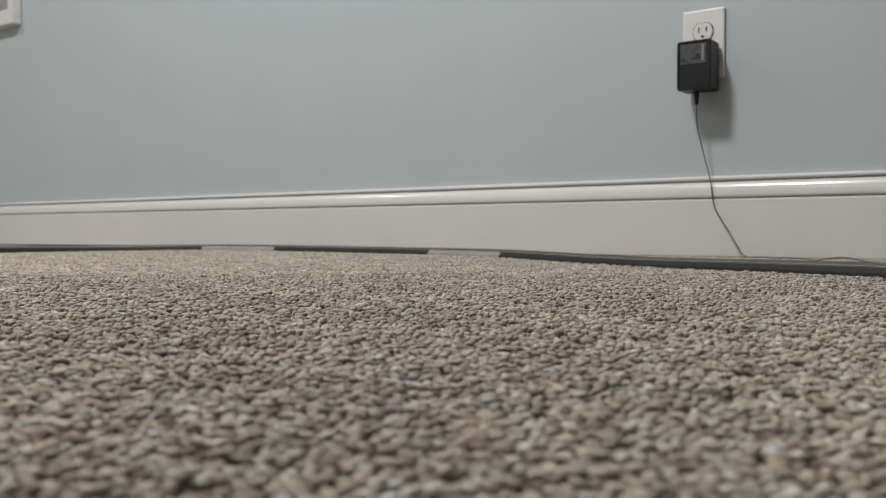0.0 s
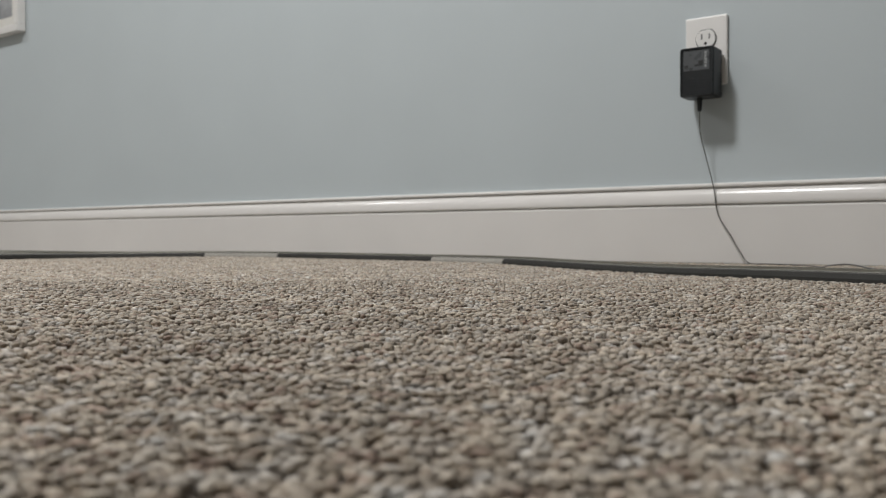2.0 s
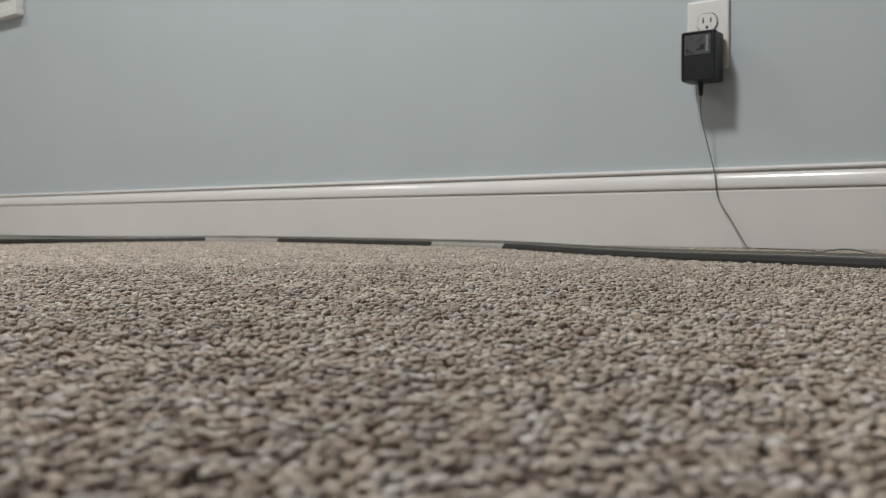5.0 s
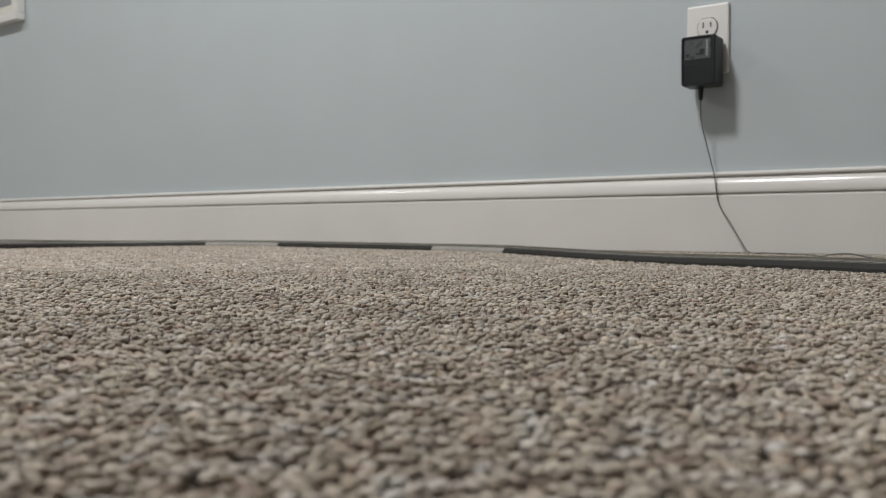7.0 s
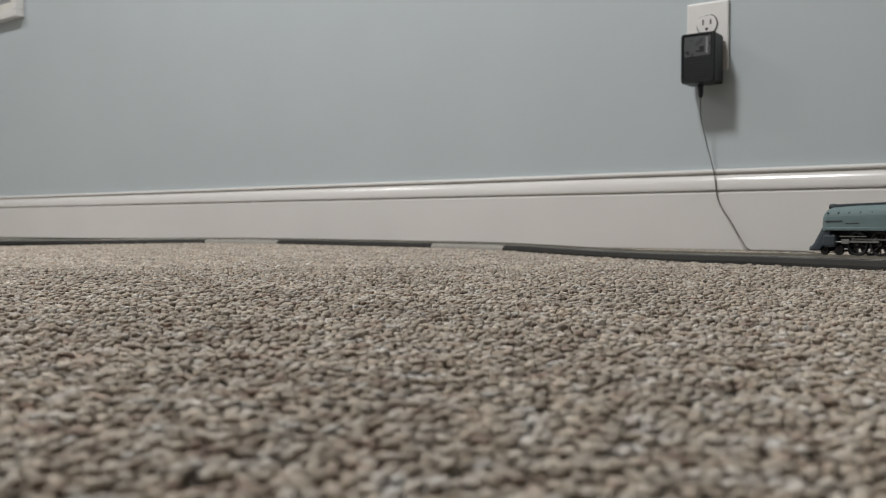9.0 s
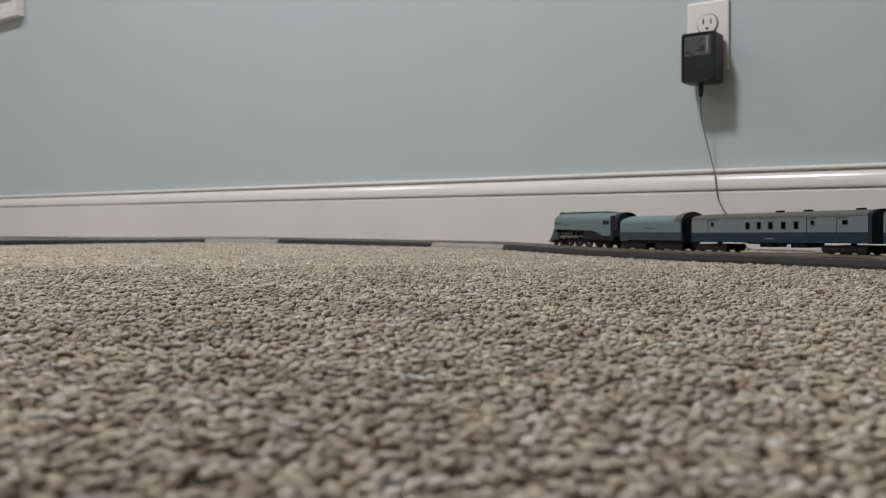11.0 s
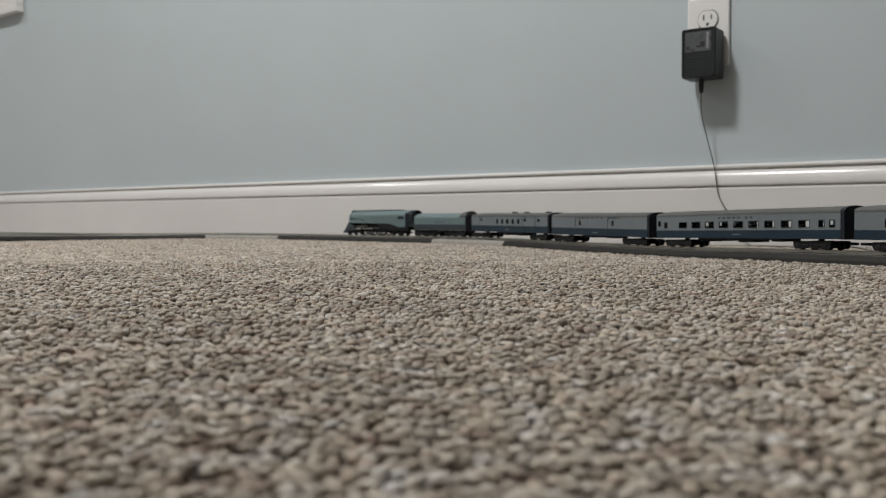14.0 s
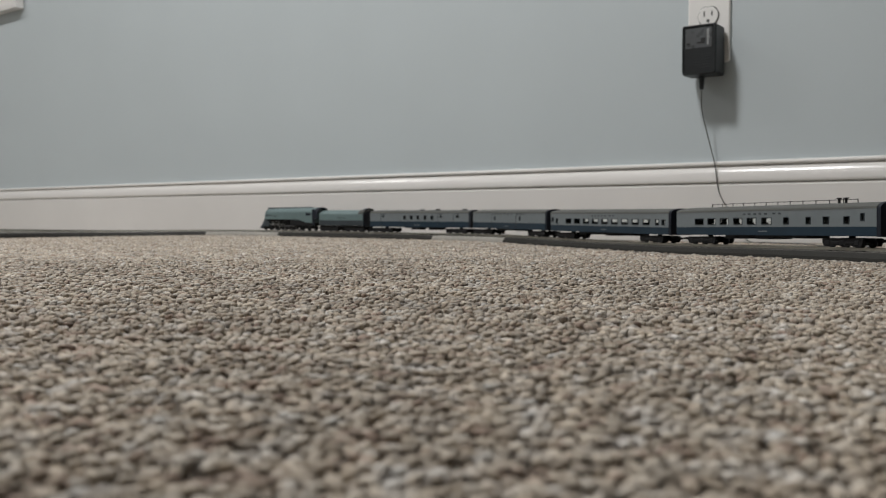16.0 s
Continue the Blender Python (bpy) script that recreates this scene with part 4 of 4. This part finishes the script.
def build_tender():
    top = empty("locomotive_tender")
    tagged(top, "pale teal grey streamlined tender with dark lower band", "model tender")
    h = TENDER_L / 2
    bm = bmesh.new()
    loft(bm, [body_ring(x, 0.0164 * k, 0.0222, 0.0320, 0.0325 + 0.0100 * k2) for x, k, k2 in ((-h + 0.0025, 1, 1), (h - 0.016, 1, 1.0), (h - 0.008, 1.0, 0.93), (h - 0.004, 0.96, 0.80))])
    part("tank_casing", bm, M_TEAL, top, "smooth pale teal grey casing", smooth=False)
    bm = bmesh.new()
    box(bm, -h + 0.0024, h - 0.004, -0.0166, 0.0166, 0.0118, 0.0226, 0.0006, 1)
    part("lower_band", bm, M_TEALDARK, top, "dark blue grey lower band")
    bm = bmesh.new()
    # the roof flares up into an arched cowl
    loft(bm, [[(x, half * math.cos(a), 0.0345 + (zc - 0.0345) * math.sin(a) ** 0.8) for a in (math.pi * k / 14 for k in range(15))]
              for x, half, zc in ((-h + 0.0185, 0.0150, 0.0405), (-h + 0.0160, 0.0160, 0.0436), (-h + 0.011, 0.0165, 0.0453), (-h + 0.005, 0.0166, 0.0458), (-h + 0.0012, 0.0164, 0.0454))])
    cowl = part("rear_cowl", bm, M_ROOF, top, "grey arched cowl at the rear")
    bm = bmesh.new()
    hoop(bm, -h + 0.0006, -h + 0.0030, 0.0168, 0.0345, 0.0463, 0.0013)
    part("cowl_rim", bm, M_END, cowl, "dark arched rim")
    bm = bmesh.new()
    ring = [(0.0160, 0.0110), (0.0162, 0.0320)] + [(0.0162 * math.cos(a), 0.0320 + 0.0088 * math.sin(a)) for a in (math.pi * k / 8 for k in range(1, 8))] + [(-0.0162, 0.0320), (-0.0160, 0.0110)]
    loft(bm, [[(-h + 0.0008, y * 0.95, z) for y, z in ring], [(-h + 0.0028, y * 0.97, z) for y, z in ring]])
    part("end_wall", bm, M_END, top)
    for sy in (-1, 1):
        for k in range(5):
            bm = bmesh.new()
            o0, o1 = sorted((sy * 0.0167, sy * 0.0160))
            box(bm, 0.006 - k * 0.0048, 0.0092 - k * 0.0048, o0, o1, 0.0262, 0.0276)
            part("lettering_bar", bm, M_TEALDARK, top)
    bm = bmesh.new()
    box(bm, -h + 0.004, h - 0.003, -0.0130, 0.0130, 0.0080, 0.0112)
    box(bm, h - 0.004, h + 0.006, -0.0016, 0.0016, 0.0060, 0.0085)
    box(bm, -h - 0.006, -h + 0.006, -0.0016, 0.0016, 0.0050, 0.0076)
    part("underframe", bm, M_UNDER, top)
    bogies = [bogie(top, 0.035), bogie(top, -0.035)]
    return dict(top=top, length=TENDER_L, reach=0.035, bogies=bogies)


M_GEAR = mat("dull grey rod metal", (0.22, 0.22, 0.22), 0.4, 0.9, vary=0.15, size=200)
M_STEELDARK = mat("blackened steel wheels", (0.045, 0.045, 0.047), 0.45, 0.6, vary=0.2, size=200)


def build_train():
    wz = (0.0222, 0.0292)
    small = (0.0256, 0.0298)
    engine = build_engine()
    tender = build_tender()
    high = (0.0248, 0.0320)
    mail = coach(0.250, "pale grey and navy mail and baggage coach with five windows",
                 [(0.0400, 0.0042, 0.0285, 0.0325), (0.0945, 0.0056, *high), (0.1110, 0.0056, *high), (0.1271, 0.0056, *high), (0.1444, 0.0056, *high), (0.1612, 0.0056, *high), (0.1815, 0.0045, 0.0285, 0.0325), (0.2200, 0.0062, 0.0285, 0.0325)],
                 doors=[(0.0330, 0.054), (0.1745, 0.192), (0.2105, 0.229)], roof_vents=(0.124, 0.161, 0.224), seats=[(0.010, 0.134), (0.190, 0.240)], inset=0.034, belt=0.0212)
    baggage = coach(0.239, "pale grey and navy baggage coach with sliding doors",
                    [(0.0815, 0.0040, 0.0248, 0.0312), (0.1605, 0.0040, 0.0248, 0.0312)], doors=[(0.070, 0.110), (0.149, 0.190)], lettering=[(0.088, 0.172, 0.0350)], seats=[(0.02, 0.22)], inset=0.034, belt=0.0208)
    day = coach(0.284, "pale grey and navy passenger coach with a row of windows",
                [(0.0105, 0.0050, 0.0245, 0.0308), (0.0225, 0.0052, *wz)] + [(0.0539 + 0.0227 * k, 0.0142, *wz) for k in range(9)] + [(0.2570, 0.0070, *wz), (0.2695, 0.0066, *wz)],
                lettering=[(0.113, 0.170, 0.0332)], seats=[(0.010, 0.030)], rows=[0.0420 + 0.0227 * k for k in range(10)], inset=0.042, axle_gap=0.0165)
    diner = coach(0.286, "pale grey and navy dining coach with a roof aerial",
                  [(0.0448, 0.0145, *wz), (0.0654, 0.0132, *wz), (0.0857, 0.0134, *wz), (0.1065, 0.0132, *wz), (0.1270, 0.0134, *wz), (0.1482, 0.0138, *wz), (0.1749, 0.0072, *wz), (0.2033, 0.0062, *wz),
                   (0.2248, 0.0072, *wz), (0.2485, 0.0066, *wz), (0.2660, 0.0044, 0.0250, 0.0318)], lettering=[(0.114, 0.172, 0.0332)], rows=[0.0550 + 0.0208 * k for k in range(5)], roof_rail=(0.048, 0.247), far_shift=0.0064, seats=[(0.01, 0.028), (0.156, 0.275)], inset=0.045, axle_gap=0.0165)
    lounge = coach(0.293, "pale grey and navy passenger coach at the train's end",
                   [(0.0090, 0.0050, 0.0245, 0.0308), (0.0222, 0.0052, *wz)] + [(0.0539 + 0.0230 * k, 0.0142, *wz) for k in range(9)] + [(0.2660, 0.0082, *wz)], seats=[(0.010, 0.030)], rows=[0.0420 + 0.0230 * k for k in range(10)], inset=0.042, axle_gap=0.0165)
    return [(engine, 0.0), (tender, 0.192), (mail, 0.332), (baggage, 0.588), (day, 0.837), (diner, 1.1265), (lounge, 1.4165)]


# distance of the engine's front along the line, by seconds
NOSE = [(0.0, -1.98), (2.0, -1.49), (4.0, -1.00), (6.0, -0.52), (7.5, -0.155), (8.7, 0.129), (9.0, 0.201), (9.2, 0.253), (9.8, 0.405), (10.5, 0.585), (11.3, 0.769), (11.5, 0.813),
        (12.0, 0.911), (12.5, 1.003), (13.0, 1.095), (13.5, 1.186), (14.0, 1.270), (14.5, 1.349), (15.0, 1.420), (15.5, 1.476), (16.0, 1.522)]


def nose(t):
    ts, ss = [a for a, _ in NOSE], [b for _, b in NOSE]
    d = np.linspace(-0.15, 0.15, 7)
    tt = np.clip(t + d, 0, 16)
    v = np.interp(tt, ts, ss) - (tt - t) * (np.interp(min(t + 0.15, 16), ts, ss) - np.interp(max(t - 0.15, 0), ts, ss)) / (min(t + 0.15, 16) - max(t - 0.15, 0))
    return float(np.mean(v))


def stand(s, reach):
    """The pose of a vehicle whose middle is at s and whose turning points lie reach before and behind it."""
    xa, ya, ba, za = on_line(s + reach)
    xb, yb, bb, zb = on_line(s - reach)
    head = math.atan2(ya - yb, xa - xb)
    climb = math.atan2(za - zb, 2 * reach)
    return pose((xa + xb) / 2, (ya + yb) / 2, (za + zb) / 2 + RAIL_TOP, 0, -math.degrees(climb), math.degrees(head))


def motions(train):
    times = [k / 10 for k in range(161)]
    for car, back in train:
        walk(car["top"], [(t, stand(nose(t) - back - car["length"] / 2, car["reach"])) for t in times])
        for (ob, sets), side in zip(car["bogies"], (1, -1)):
            rows = []
            for t in times[::2]:
                mid = nose(t) - back - car["length"] / 2
                body = stand(mid, car["reach"])
                b = on_line(mid + side * car["reach"])[2] + math.pi / 2
                d = b - math.atan2(body[1][0], body[0][0])
                d = (d + math.pi) % (2 * math.pi) - math.pi
                rows.append((t, pose(side * car["reach"], 0, 0, 0, 0, math.degrees(d))))
            walk(ob, rows)
    engine = train[0][0]
    fine = [k / 15 for k in range(241)]
    for w in engine["drivers"]:
        x, _, r = w.location
        if r > 0.01:
            walk(w, [(t, pose(x, 0, r, 0, math.degrees(nose(t) / r) % 360)) for t in fine])
    for rod in engine["rods"]:
        x, _, r = rod.location
        walk(rod, [(t, pose(x + 0.0045 * math.cos(nose(t) / r), 0, r - 0.0045 * math.sin(nose(t) / r))) for t in fine])


build_room()
build_lamps()
build_outlet()
build_adapter()
build_picture()
build_line()
ROUND = [(0.34, -3.0), (0.52, -0.75), (0.98, 0.05), (0.88, 0.58), (0.48, 0.90)]
PLAIN = [(0.46, -2.6), (1.0, 0.10), (0.70, 0.80)]
pile("carpet_pile", 0.090, 0.30, 0.0032, 0.70, 7, ROUND, 0.66, 5)
pile("carpet_pile", 0.30, 0.85, 0.0033, 0.82, 5, PLAIN, 1.0, 2)
pile("carpet_pile", 0.85, 2.35, 0.0048, 0.70, 4, [(1.0, -0.9), (0.74, 0.72)], 0.78, 3)
train_cars = build_train()
motions(train_cars)
